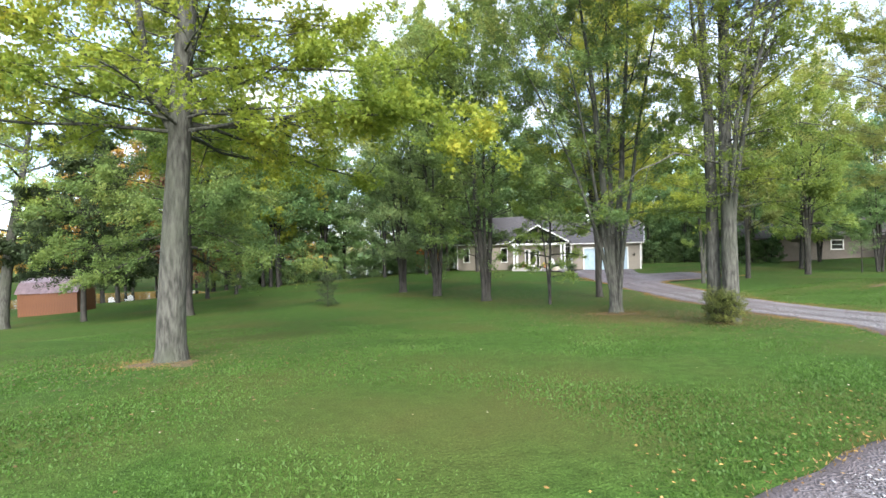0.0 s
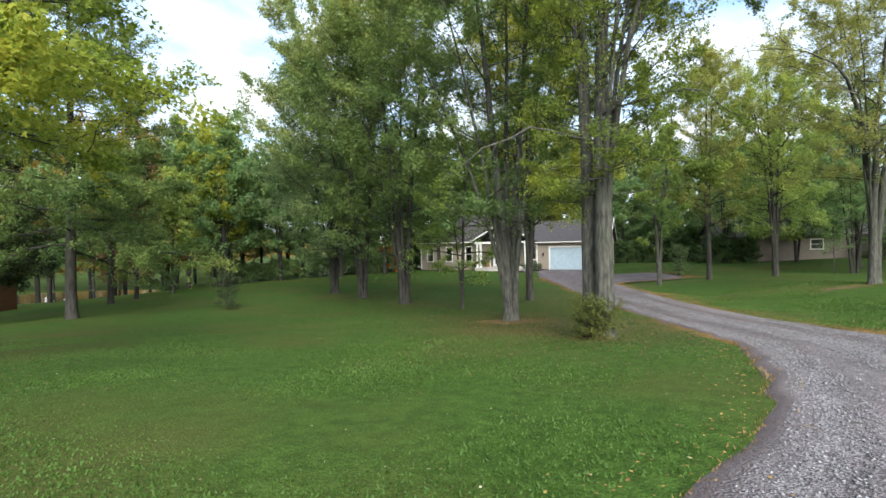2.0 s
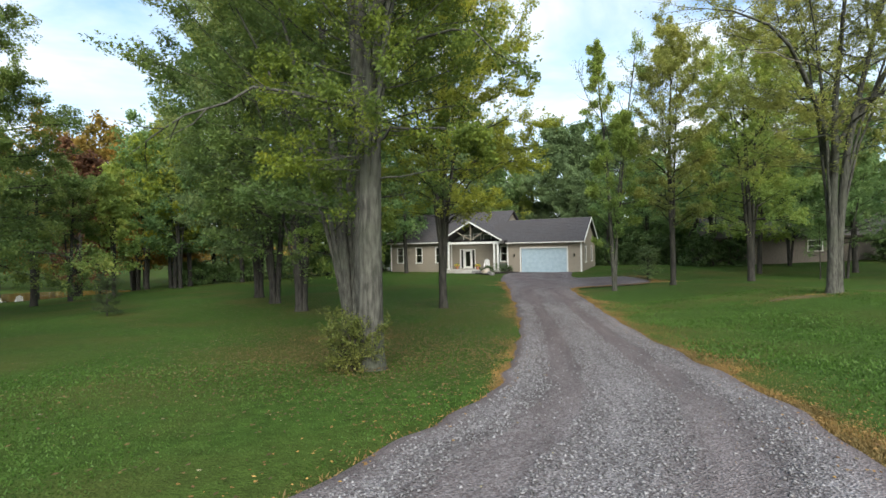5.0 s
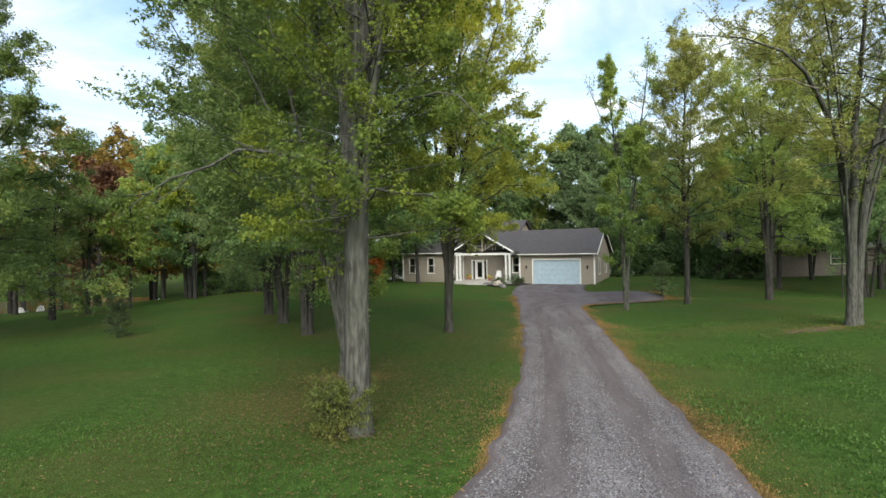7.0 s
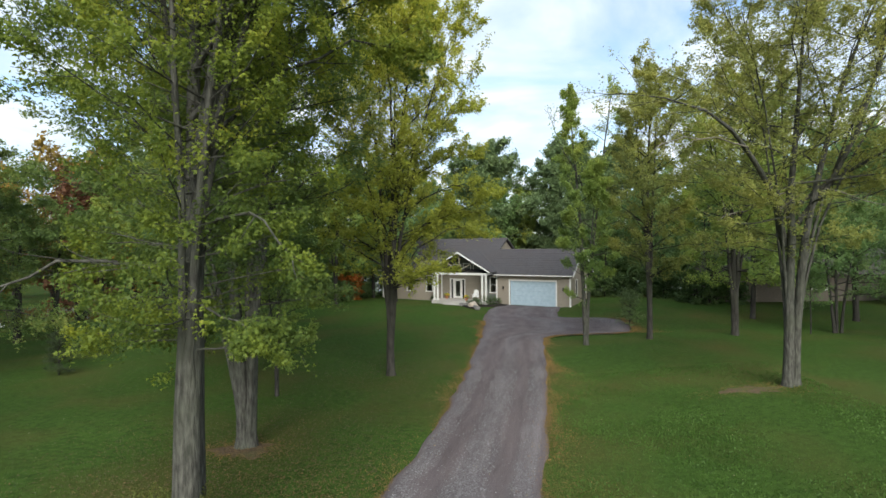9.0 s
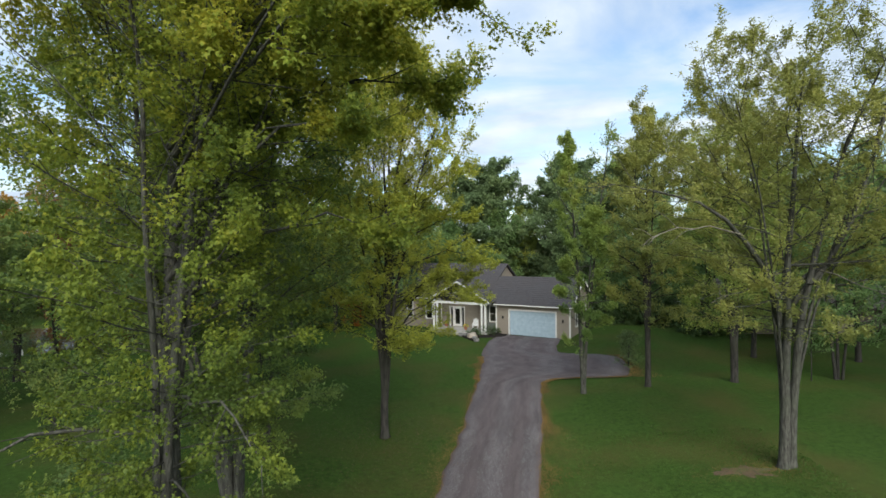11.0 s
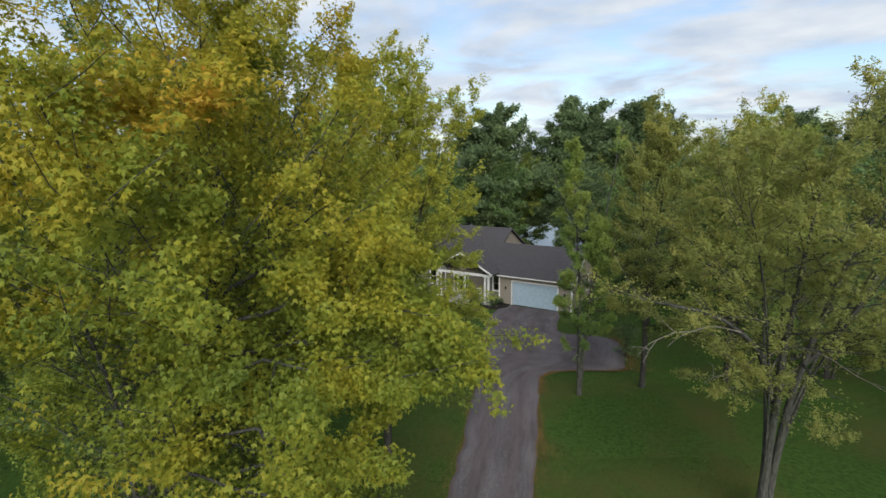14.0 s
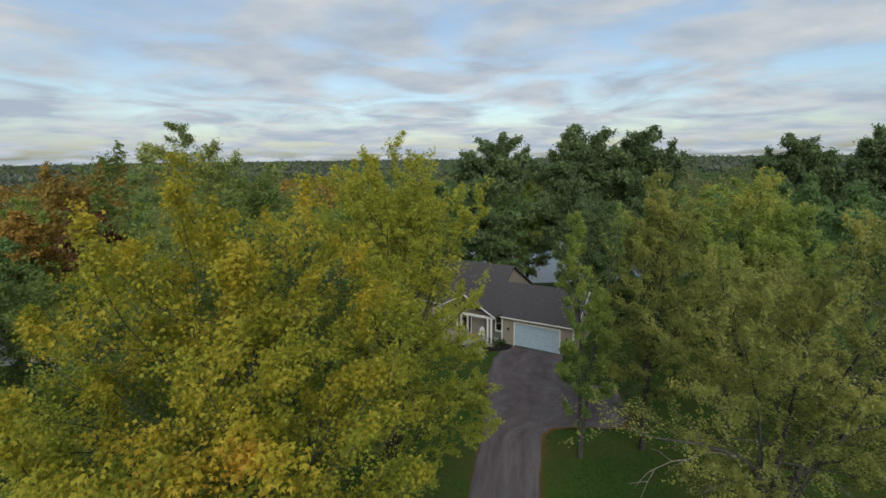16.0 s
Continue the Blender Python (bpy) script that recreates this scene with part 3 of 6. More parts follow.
def wall_lamp(parent, x, y, z):
    bm = bmesh.new()
    box(bm, x - 0.06, x + 0.06, y - 0.03, y, z - 0.1, z + 0.12)
    box(bm, x - 0.02, x + 0.02, y - 0.16, y - 0.03, z + 0.1, z + 0.13)
    lamp = part("wall_lamp", bm, IRON, parent, "dark metal lantern beside the garage door")
    bm = bmesh.new()
    bmesh.ops.create_cone(bm, cap_ends=True, segments=8, radius1=0.05, radius2=0.085, depth=0.24, matrix=pose(x, y - 0.14, z - 0.03))
    part("lantern", bm, IRON, lamp)
    bm = bmesh.new()
    bmesh.ops.create_cone(bm, cap_ends=True, segments=8, radius1=0.11, radius2=0.015, depth=0.1, matrix=pose(x, y - 0.14, z + 0.14))
    part("cap", bm, IRON, lamp)


def build_house():
    h = empty("house", HOUSE)
    tagged(h, "tan single-storey house with grey shingled roof and white trim", "house")
    # garage
    door = (-4.83, -0.05, -0.05, 2.5)
    bm = bmesh.new()
    wall_cells(bm, -6.3, 1.4, -0.4, 3.3, 0, 0.2, [(door[0], door[1], -0.4, door[3])])
    part("garage_front_wall", bm, SIDING, h)
    bm = bmesh.new()
    siding_rows(bm, -6.3, 1.4, 0.05, 3.2, 0, [(door[0] - 0.12, door[1] + 0.12, -1, door[3] + 0.12)])
    part("siding", bm, SIDING, h)
    turn = pose(1.4, 0, 0, 0, 0, 90)
    side_open = [(1.95, 2.75, 1.0, 2.55), (5.65, 6.45, 1.0, 2.55)]
    bm = bmesh.new()
    wall_cells(bm, 0.2, 8.4, -0.4, 3.3, 0, 0.2, side_open)
    prism(bm, [(0, 3.3), (8.4, 3.3), (8.4, 3.33), (4.2, 5.58), (0, 3.33)], 0, 0.2)
    bmesh.ops.transform(bm, matrix=turn, verts=bm.verts[:])
    part("garage_side_wall", bm, SIDING, h)
    bm = bmesh.new()
    siding_rows(bm, 0, 8.4, 0.1, 3.3, 0, [(a - 0.09, b + 0.09, c - 0.09, d + 0.09) for a, b, c, d in side_open], turn)
    for i in range(14):
        z = 3.3 + i * 0.16
        e = (z + 0.16 - 3.33) / PITCH
        if e < 4.1:
            siding_rows(bm, max(0, e), 8.4 - max(0, e), z, z + 0.16, 0, (), turn)
    part("siding", bm, SIDING, h)
    for a, b, c, d in side_open:
        w = window(h, (a + b) / 2, c, b - a, d - c, 0, turn)
        # added dark sheet: hides the sky's reflection so the pane reads dark
        bm = bmesh.new()
        box(bm, a + 0.01, b - 0.01, 0.008, 0.014, c + 0.01, d - 0.01, turn)
        part("dark_window_sheet", bm, IRON, w, "added dark sheet over the window pane")
    bm = bmesh.new()
    box(bm, -6.3, 1.2, 8.2, 8.4, -0.4, 3.3)
    part("garage_back_wall", bm, SIDING, h)
    for x0, x1, y1 in ((-6.37, -6.23, 0.0), (1.3, 1.445, 0.1)):
        bm = bmesh.new()
        box(bm, x0, x1, -0.045, y1, 0, 3.2)
        part("corner_board", bm, TRIM, h)
    # sectional door
    g = part("garage_door", soft_box(door[0], door[1], 0.12, 0.15, 0.0, door[3], 0.004), DOOR_SKYLIT, h, "white sectional double garage door, closed")
    sections = 5
    for i in range(sections):
        z0, z1 = i * door[3] / sections + 0.008, (i + 1) * door[3] / sections - 0.008
        bm = soft_box(door[0] + 0.01, door[1] - 0.01, 0.075, 0.12, z0, z1, 0.008)
        part("section", bm, DOOR_SKYLIT, g)
    bm = bmesh.new()
    for a in ((door[0] - 0.13, door[0], 0, door[3]), (door[1], door[1] + 0.13, 0, door[3]), (door[0] - 0.13, door[1] + 0.13, door[3], door[3] + 0.14)):
        box(bm, a[0], a[1], -0.05, 0.08, a[2], a[3])
    part("door_frame", bm, TRIM, g)
    wall_lamp(h, -5.55, -0.03, 1.75)
    wall_lamp(h, 0.72, -0.03, 1.75)
    # garage roof
    bm = bmesh.new()
    roof_slab(bm, -8.0, 1.75, 4.2, 5.75, -0.42)
    roof_slab(bm, -7.6, 1.75, 4.2, 5.75, 8.82)
    garage_roof = part("garage_roof", bm, SHINGLE, h)
    courses(garage_roof, SHINGLE, -8.0, 1.75, 4.2, 5.75, -0.42)
    courses(garage_roof, SHINGLE, -7.6, 1.75, 4.2, 5.75, 8.82)
    bm = bmesh.new()
    box(bm, -6.45, 1.75, -0.47, -0.425, 3.0, 3.16)
    part("fascia", bm, SIDING, garage_roof)
    bm = bmesh.new()
    box(bm, -6.4, 1.7, -0.56, -0.475, 3.06, 3.14)
    part("gutter", bm, TRIM, garage_roof)
    bm = bmesh.new()
    for s in (-1, 1):
        e, n = 4.62, 4.62 * PITCH
        vs = [bm.verts.new((x, 4.2 + s * p, q)) for x in (1.755, 1.795) for p, q in ((0, 5.77), (e, 5.77 - n), (e, 5.55 - n), (0, 5.55))]
        for f in ((0, 1, 2, 3), (4, 7, 6, 5), (0, 4, 5, 1), (1, 5, 6, 2), (2, 6, 7, 3), (3, 7, 4, 0)):
            bm.faces.new([vs[i] for i in f])
    bmesh.ops.recalc_face_normals(bm, faces=bm.faces[:])
    part("rake_board", bm, TRIM, garage_roof)
    bm = bmesh.new()
    box(bm, -6.3, 1.4, -0.42, 0, 3.02, 3.06)
    part("soffit", bm, TRIM, garage_roof)
    # main body: front wall with windows, entrance and link window
    wing_open = [(-15.15, -14.4, 1.05, 2.75), (-17.75, -17.0, 1.05, 2.75), (-20.3, -19.55, 1.05, 2.75)]
    entry = (-12.1, -10.2, 0.36, 2.55)
    link_open = (-7.2, -6.55, 1.2, 2.75)
    openings = [*wing_open, entry, link_open]
    bm = bmesh.new()
    wall_cells(bm, -21.2, -6.3, -0.6, 3.45, 0.4, 0.6, openings)
    part("front_wall", bm, SIDING, h)
    bm = bmesh.new()
    siding_rows(bm, -21.2, -13.1, 0.2, 3.45, 0.4, [(a - 0.09, b + 0.09, c - 0.09, d + 0.09) for a, b, c, d in wing_open])
    siding_rows(bm, -13.1, -7.55, 0.4, 3.45, 0.4, [(entry[0] - 0.12, entry[1] + 0.12, 0, entry[3] + 0.12)])
    part("siding", bm, SIDING, h)
    bm = bmesh.new()
    siding_rows(bm, -7.55, -6.37, 0.2, 3.3, 0.4, [(link_open[0] - 0.09, link_open[1] + 0.09, 1.11, 2.84)])
    part("siding", bm, SIDING_DARK, h, "dark green-grey siding by the porch")
    for a, b, c, d in (*wing_open, link_open):
        window(h, (a + b) / 2, c, b - a, d - c, 0.4)
    bm = bmesh.new()
    box(bm, -21.2, -7.9, 12.4, 12.6, -0.6, 3.45)
    part("back_wall", bm, SIDING, h)
    for x0 in (-21.2, -8.1):
        bm = bmesh.new()
        prism(bm, [(0.4, -0.6), (12.6, -0.6), (12.6, 3.45), (6.5, 6.87), (0.4, 3.45)], 0, 0.2)
        bmesh.ops.transform(bm, matrix=Matrix(((0, -1, 0, x0 + 0.2), (1, 0, 0, 0), (0, 0, 1, 0), (0, 0, 0, 1))), verts=bm.verts[:])
        part("gable_wall", bm, SIDING, h)
    # added dark panel behind the windows, standing in for unlit rooms
    bm = bmesh.new()
    box(bm, -21, -6.5, 3.2, 3.3, -0.3, 3.4)
    part("dark_backing", bm, DIM_ROOM, h)
    for x0, x1 in ((-21.3, -21.15), (-13.2, -13.06)):
        bm = bmesh.new()
        box(bm, x0, x1, 0.35, 0.4, 0.1, 3.4)
        part("corner_board", bm, TRIM, h)
    bm = bmesh.new()
    roof_slab(bm, -21.6, -7.6, 6.5, 7.08, -0.05)
    roof_slab(bm, -21.6, -7.6, 6.5, 7.08, 13.05)
    roof = part("roof", bm, SHINGLE, h, "grey-brown asphalt shingle roof")
    courses(roof, SHINGLE, -21.6, -7.6, 6.5, 7.08, -0.05)
    courses(roof, SHINGLE, -21.6, -7.6, 6.5, 7.08, 13.05)
    bm = bmesh.new()
    box(bm, -21.6, -13.3, -0.1, -0.055, 3.22, 3.4)
    part("fascia", bm, SIDING, roof)
    bm = bmesh.new()
    box(bm, -21.55, -13.35, -0.19, -0.105, 3.29, 3.38)
    part("gutter", bm, TRIM, roof)
    # front door with two sidelights
    bm = bmesh.new()
    for a in ((-12.1, -12.0, 0.36, 2.45), (-10.3, -10.2, 0.36, 2.45), (-12.1, -10.2, 2.45, 2.55), (-11.68, -11.6, 0.36, 2.45), (-10.7, -10.62, 0.36, 2.45)):
        box(bm, a[0], a[1], 0.36, 0.58, a[2], a[3])
    fd = part("front_door", bm, TRIM, h, "white framed entrance with glazed door and sidelights")
    bm = bmesh.new()
    wall_cells(bm, -11.59, -10.71, 0.38, 2.44, 0.46, 0.51, [(-11.43, -10.87, 0.62, 2.28)])
    leaf = part("door_leaf", bm, TRIM, fd)
    for a, b, c, d, p in ((-11.43, -10.87, 0.62, 2.28, leaf), (-11.99, -11.69, 0.4, 2.44, fd), (-10.61, -10.31, 0.4, 2.44, fd)):
        bm = bmesh.new()
        box(bm, a, b, 0.48, 0.486, c, d)
        part("pane", bm, GLASS, p).visible_shadow = False
    # porch: deck, steps, paired posts, beam, open gable
    part("porch_deck", soft_box(-13.2, -6.6, -1.85, 0.4, -0.5, 0.34, 0.02), CONCRETE, h)
    for i in range(2):
        part("porch_step", soft_box(-11.6, -9.2, -1.85 - 0.34 * (i + 1), -1.85 - 0.34 * i, -0.5, 0.34 - 0.17 * (i + 1), 0.015), CONCRETE, h)
    for x in (-12.95, -12.55, -7.25, -6.85):
        bm = bmesh.new()
        box(bm, x - 0.085, x + 0.085, -1.68, -1.51, 0.48, 3.05)
        post = part("porch_post", bm, TRIM, h)
        for z0, z1, r in ((0.34, 0.48, 0.12), (3.0, 3.1, 0.115)):
            bm = bmesh.new()
            box(bm, x - r, x + r, -1.595 - r, -1.595 + r, z0, z1)
            part("post_base" if z0 < 1 else "post_cap", bm, TRIM, post)
    bm = bmesh.new()
    box(bm, -13.2, -6.6, -1.7, -1.49, 3.1, 3.32)
    box(bm, -13.2, -13.0, -1.49, 0.4, 3.1, 3.4)
    box(bm, -6.8, -6.6, -1.49, 0.36, 3.1, 3.4)
    part("porch_beam", bm, TRIM, h)
    bm = bmesh.new()
    cx, top, half = -9.9, 5.5, 3.65
    for s in (-1, 1):
        zz = top - half * PITCH
        outline = [(cx, top), (cx + s * half, zz), (cx + s * half, zz - 0.14), (cx, top - 0.14)]
        a = [bm.verts.new((x, -2.0, z)) for x, z in outline]
        b = [bm.verts.new((x, 5.0 if i in (0, 3) else 0.2, z)) for i, (x, z) in enumerate(outline)]
        bm.faces.new(a), bm.faces.new(b[::-1])
        for i in range(4):
            bm.faces.new((a[i], b[i], b[(i + 1) % 4], a[(i + 1) % 4]))
    bmesh.ops.recalc_face_normals(bm, faces=bm.faces[:])
    pr = part("porch_roof", bm, SHINGLE, h)
    bm = bmesh.new()
    for s in (-1, 1):
        zz = top - half * PITCH
        prism(bm, [(cx, top + 0.03), (cx + s * half, zz + 0.03), (cx + s * half, zz - 0.14), (cx, top - 0.14)], -2.06, -2.005)
    part("rake_board", bm, TRIM, pr, "white rake board")
    bm = bmesh.new()
    box(bm, cx - 0.05, cx + 0.05, -1.66, -1.54, 3.4, 5.2)
    for s in (-1, 1):
        prism(bm, [(cx + s * 0.05, 3.5), (cx + s * 0.05, 3.61), (cx + s * 1.5, 4.42), (cx + s * 1.56, 4.33)], -1.65, -1.53)
    part("porch_truss", bm, SIDING, pr, "tan gable truss")
    bm = bmesh.new()
    prism(bm, [(cx - 3.1, 3.45), (cx + 3.1, 3.45), (cx, 5.2)], 0.3, 0.4)
    part("gable_infill", bm, SIDING_DARK, pr, "dark recessed porch gable")
    for x in (-1.2, 0, 1.2):
        window(h, cx + x, 3.55, 0.8, 0.62 if x == 0 else 0.5, 0.26, None, 0)
    bm = bmesh.new()
    box(bm, -21.2, 1.4, 0.6, 8.2, -0.5, -0.3)
    part("floor_slab", bm, CONCRETE, h)
    return h


build_house()


def at_house(s, d, z=0.0, rz=0.0):
    return HOUSE @ pose(s, d, z, 0, 0, rz)


def boulder(name, x, y, sx, sy, sz, seed, material, label, group=""):
    rng = random.Random(seed)
    bm = bmesh.new()
    bmesh.ops.create_icosphere(bm, subdivisions=3, radius=1)
    off = rng.random() * 50
    for v in bm.verts:
        k = 1 + 0.28 * noise.noise(v.co * 1.3 + Vector((off, 0, 0))) + 0.1 * noise.noise(v.co * 4 + Vector((off, 3, 0)))
        v.co = Vector((v.co.x * sx * k, v.co.y * sy * k, max(v.co.z, -0.55) * sz * k))
    for f in bm.faces:
        f.smooth = True
    ob = part(name, bm, material, None)
    ob.matrix_world = pose(x, y, float(gz(x, y)) + sz * 0.35, 0, 0, rng.random() * 360)
    return tagged(ob, label, "boulder" if sx > 0.3 else "stone", group)


def bed(points, material, label):
    """A raised planting bed from an outline, domed in the middle."""
    c = np.mean(points, axis=0)
    ring = catmull([*points, points[0]], 6)[:-1]
    bm = bmesh.new()
    loops = []
    for k, hgt in ((1, -0.05), (0.97, 0.07), (0.7, 0.12), (0.35, 0.15)):
        loops.append([bm.verts.new((*(c + (p - c) * k), float(gz(*(c + (p - c) * k))) + hgt)) for p in ring])
    for a, b in zip(loops, loops[1:]):
        for i in range(len(a)):
            bm.faces.new((a[i], a[(i + 1) % len(a)], b[(i + 1) % len(a)], b[i]))
    bm.faces.new(loops[-1])
    bmesh.ops.recalc_face_normals(bm, faces=bm.faces[:])
    return tagged(part("planting_bed", bm, material, None), label, "planting bed", kind="structure")


def hxy(s, d):
    v = HOUSE @ Vector((s, d, 0))
    return np.array((v.x, v.y))


bed([hxy(-5.0, -0.12), hxy(-6.5, -0.1), hxy(-6.55, -1.85), hxy(-8.5, -1.98), hxy(-8.9, -2.5), hxy(-7.6, -2.95), hxy(-6.0, -2.4), hxy(-4.9, -1.3)], MULCH, "dark mulched bed curving by the garage and porch")
bed([hxy(-9.0, -2.9), hxy(-9.3, -2.4), hxy(-8.6, -2.35), hxy(-7.2, -3.5), hxy(-6.5, -4.4), hxy(-6.9, -4.6), hxy(-8.0, -3.8)], MULCH, "narrow dark mulched bed along the front walk")
boulder("boulder", *hxy(-7.55, -3.25), 0.75, 0.5, 0.42, 5, STONE, "large pale tan boulder beside the front walk")
for i in range(15):
    t = i / 14
    p = hxy(-9.2 + 2.8 * t, -2.75 - 1.9 * t * t)
    boulder("edging_stone", *p, 0.25 + 0.06 * math.sin(i * 2.3), 0.18, 0.24, 20 + i, STONE_DARK, "dark grey edging stone along the planting bed", "edging stones")


# ---- trees ----
def unit(v):
    return v / (np.linalg.norm(v, axis=-1, keepdims=True) + 1e-9)


def bough(rng, p, d, length, n, up, wobble):
    """A bending line of n + 1 points."""
    out, d = [p], d / np.linalg.norm(d)
    for _ in range(n):
        d = d + np.array((0, 0, up / n)) + rng.normal(0, wobble, 3)
        d /= np.linalg.norm(d)
        out.append(out[-1] + d * length / n)
    return np.array(out)


def tubes(lines, sides):
    """Tapered tubes round lines of (points, radii): arrays of vertices and quads."""
    V, F, base = [], [], 0
    ang = np.linspace(0, 2 * math.pi, sides, endpoint=False)
    ca, sa = np.cos(ang), np.sin(ang)
    for pts, rad in lines:
        d = unit(np.gradient(pts, axis=0))
        ref = np.array((1.0, 0, 0)) if abs(d[0][2]) > 0.6 else np.array((0, 0, 1.0))
        a = unit(np.cross(d, ref))
        b = np.cross(d, a)
        ring = pts[:, None] + (a[:, None] * ca[None, :, None] + b[:, None] * sa[None, :, None]) * np.asarray(rad)[:, None, None]
        V.append(ring.reshape(-1, 3))
        n = len(pts)
        i = np.arange(n * sides).reshape(n, sides) + base
        j = np.roll(i, -1, axis=1)
        F.append(np.stack([i[:-1], j[:-1], j[1:], i[1:]], -1).reshape(-1, 4))
        base += n * sides
    return np.concatenate(V), np.concatenate(F)


def leaves(rng, pos, size, droop, out_dir, fan=1):
    """Folded pointed leaves, one quad each; with fan, that many leaflets spread from each point."""
    n = len(pos)
    axis = unit(rng.normal(0, 0.6, (n, 3)) + out_dir * 0.5 + np.array((0, 0, -droop)))
    side = unit(np.cross(axis, unit(rng.normal(0, 0.5, (n, 3)) + np.array((0, 0, 1.0)))))
    ln = size * rng.uniform(0.7, 1.25, n)
    if fan > 1:
        turn = np.tile(np.linspace(-0.3 - 0.19 * fan, 0.3 + 0.19 * fan, fan), n)
        pos, axis, side, ln = (np.repeat(a, fan, axis=0) for a in (pos, axis, side, ln))
        c, s = np.cos(turn)[:, None], np.sin(turn)[:, None]
        axis, side = axis * c + side * s, side * c - axis * s
        axis = unit(axis + rng.normal(0, 0.16, axis.shape))
        ln = ln * (1 - 0.25 * np.abs(turn))
        n = len(pos)
    nrm = np.cross(side, axis)
    ln = ln[:, None]
    w = ln * (0.3 if fan == 1 else 0.25)
    v = np.stack([pos, pos + axis * ln * 0.45 + side * w - nrm * ln * 0.1, pos + axis * ln, pos + axis * ln * 0.45 - side * w - nrm * ln * 0.1], 1)
    return v.reshape(-1, 3), np.arange(n * 4).reshape(n, 4)


def crown_shape(u, kind):
    """Reach of the limbs at the part u of the crown's height."""
    if kind == "column":
        return 0.55 + 0.5 * math.sin(math.pi * min(1, u * 0.9 + 0.1)) - 0.35 * u
    if kind == "vase":
        return float(np.interp(u, (0, 0.15, 0.36, 0.5, 0.65, 0.85, 1.0), (0.42, 0.46, 0.62, 0.84, 1.0, 0.88, 0.5)))
    if kind == "tiered":
        return float(np.interp(u, (0, 0.1, 0.22, 0.6, 1.0), (1.0, 0.72, 0.46, 0.5, 0.25)))
    if kind == "cone":
        return 1.05 - 0.9 * u
    if kind == "dome":
        return 0.35 + 0.75 * math.sin(math.pi * (0.15 + 0.8 * u) ** 0.8)
    return 0.5 + 0.6 * math.sin(math.pi * (0.12 + 0.8 * u))  # oval


def lobes(rng, pos, size, droop, out_dir, fan=1):
    """Pointed leaf blades, one triangle each; with fan, that many lobes spread from each stalk."""
    n = len(pos)
    axis = unit(rng.normal(0, 0.5, (n, 3)) + out_dir * 0.45 + np.array((0, 0, -droop)))
    side = unit(np.cross(axis, unit(rng.normal(0, 0.45, (n, 3)) + np.array((0, 0, 1.0)))))
    ln = size * rng.uniform(0.65, 1.3, n)
    if fan > 1:
        turn = np.tile(np.linspace(-0.25 - 0.22 * fan, 0.25 + 0.22 * fan, fan), n)
        pos, axis, side, ln = (np.repeat(q, fan, axis=0) for q in (pos, axis, side, ln))
        c, s_ = np.cos(turn)[:, None], np.sin(turn)[:, None]
        axis, side = axis * c + side * s_, side * c - axis * s_
        axis = unit(axis + rng.normal(0, 0.2, axis.shape))
        ln = ln * (1 - 0.22 * np.abs(turn))
        n = len(pos)
    ln = ln[:, None]
    w = ln * (0.36 if fan == 1 else 0.3)
    v = np.stack([pos - side * w, pos + side * w, pos + axis * ln], 1)
    return v.reshape(-1, 3), np.arange(n * 3).reshape(n, 3)


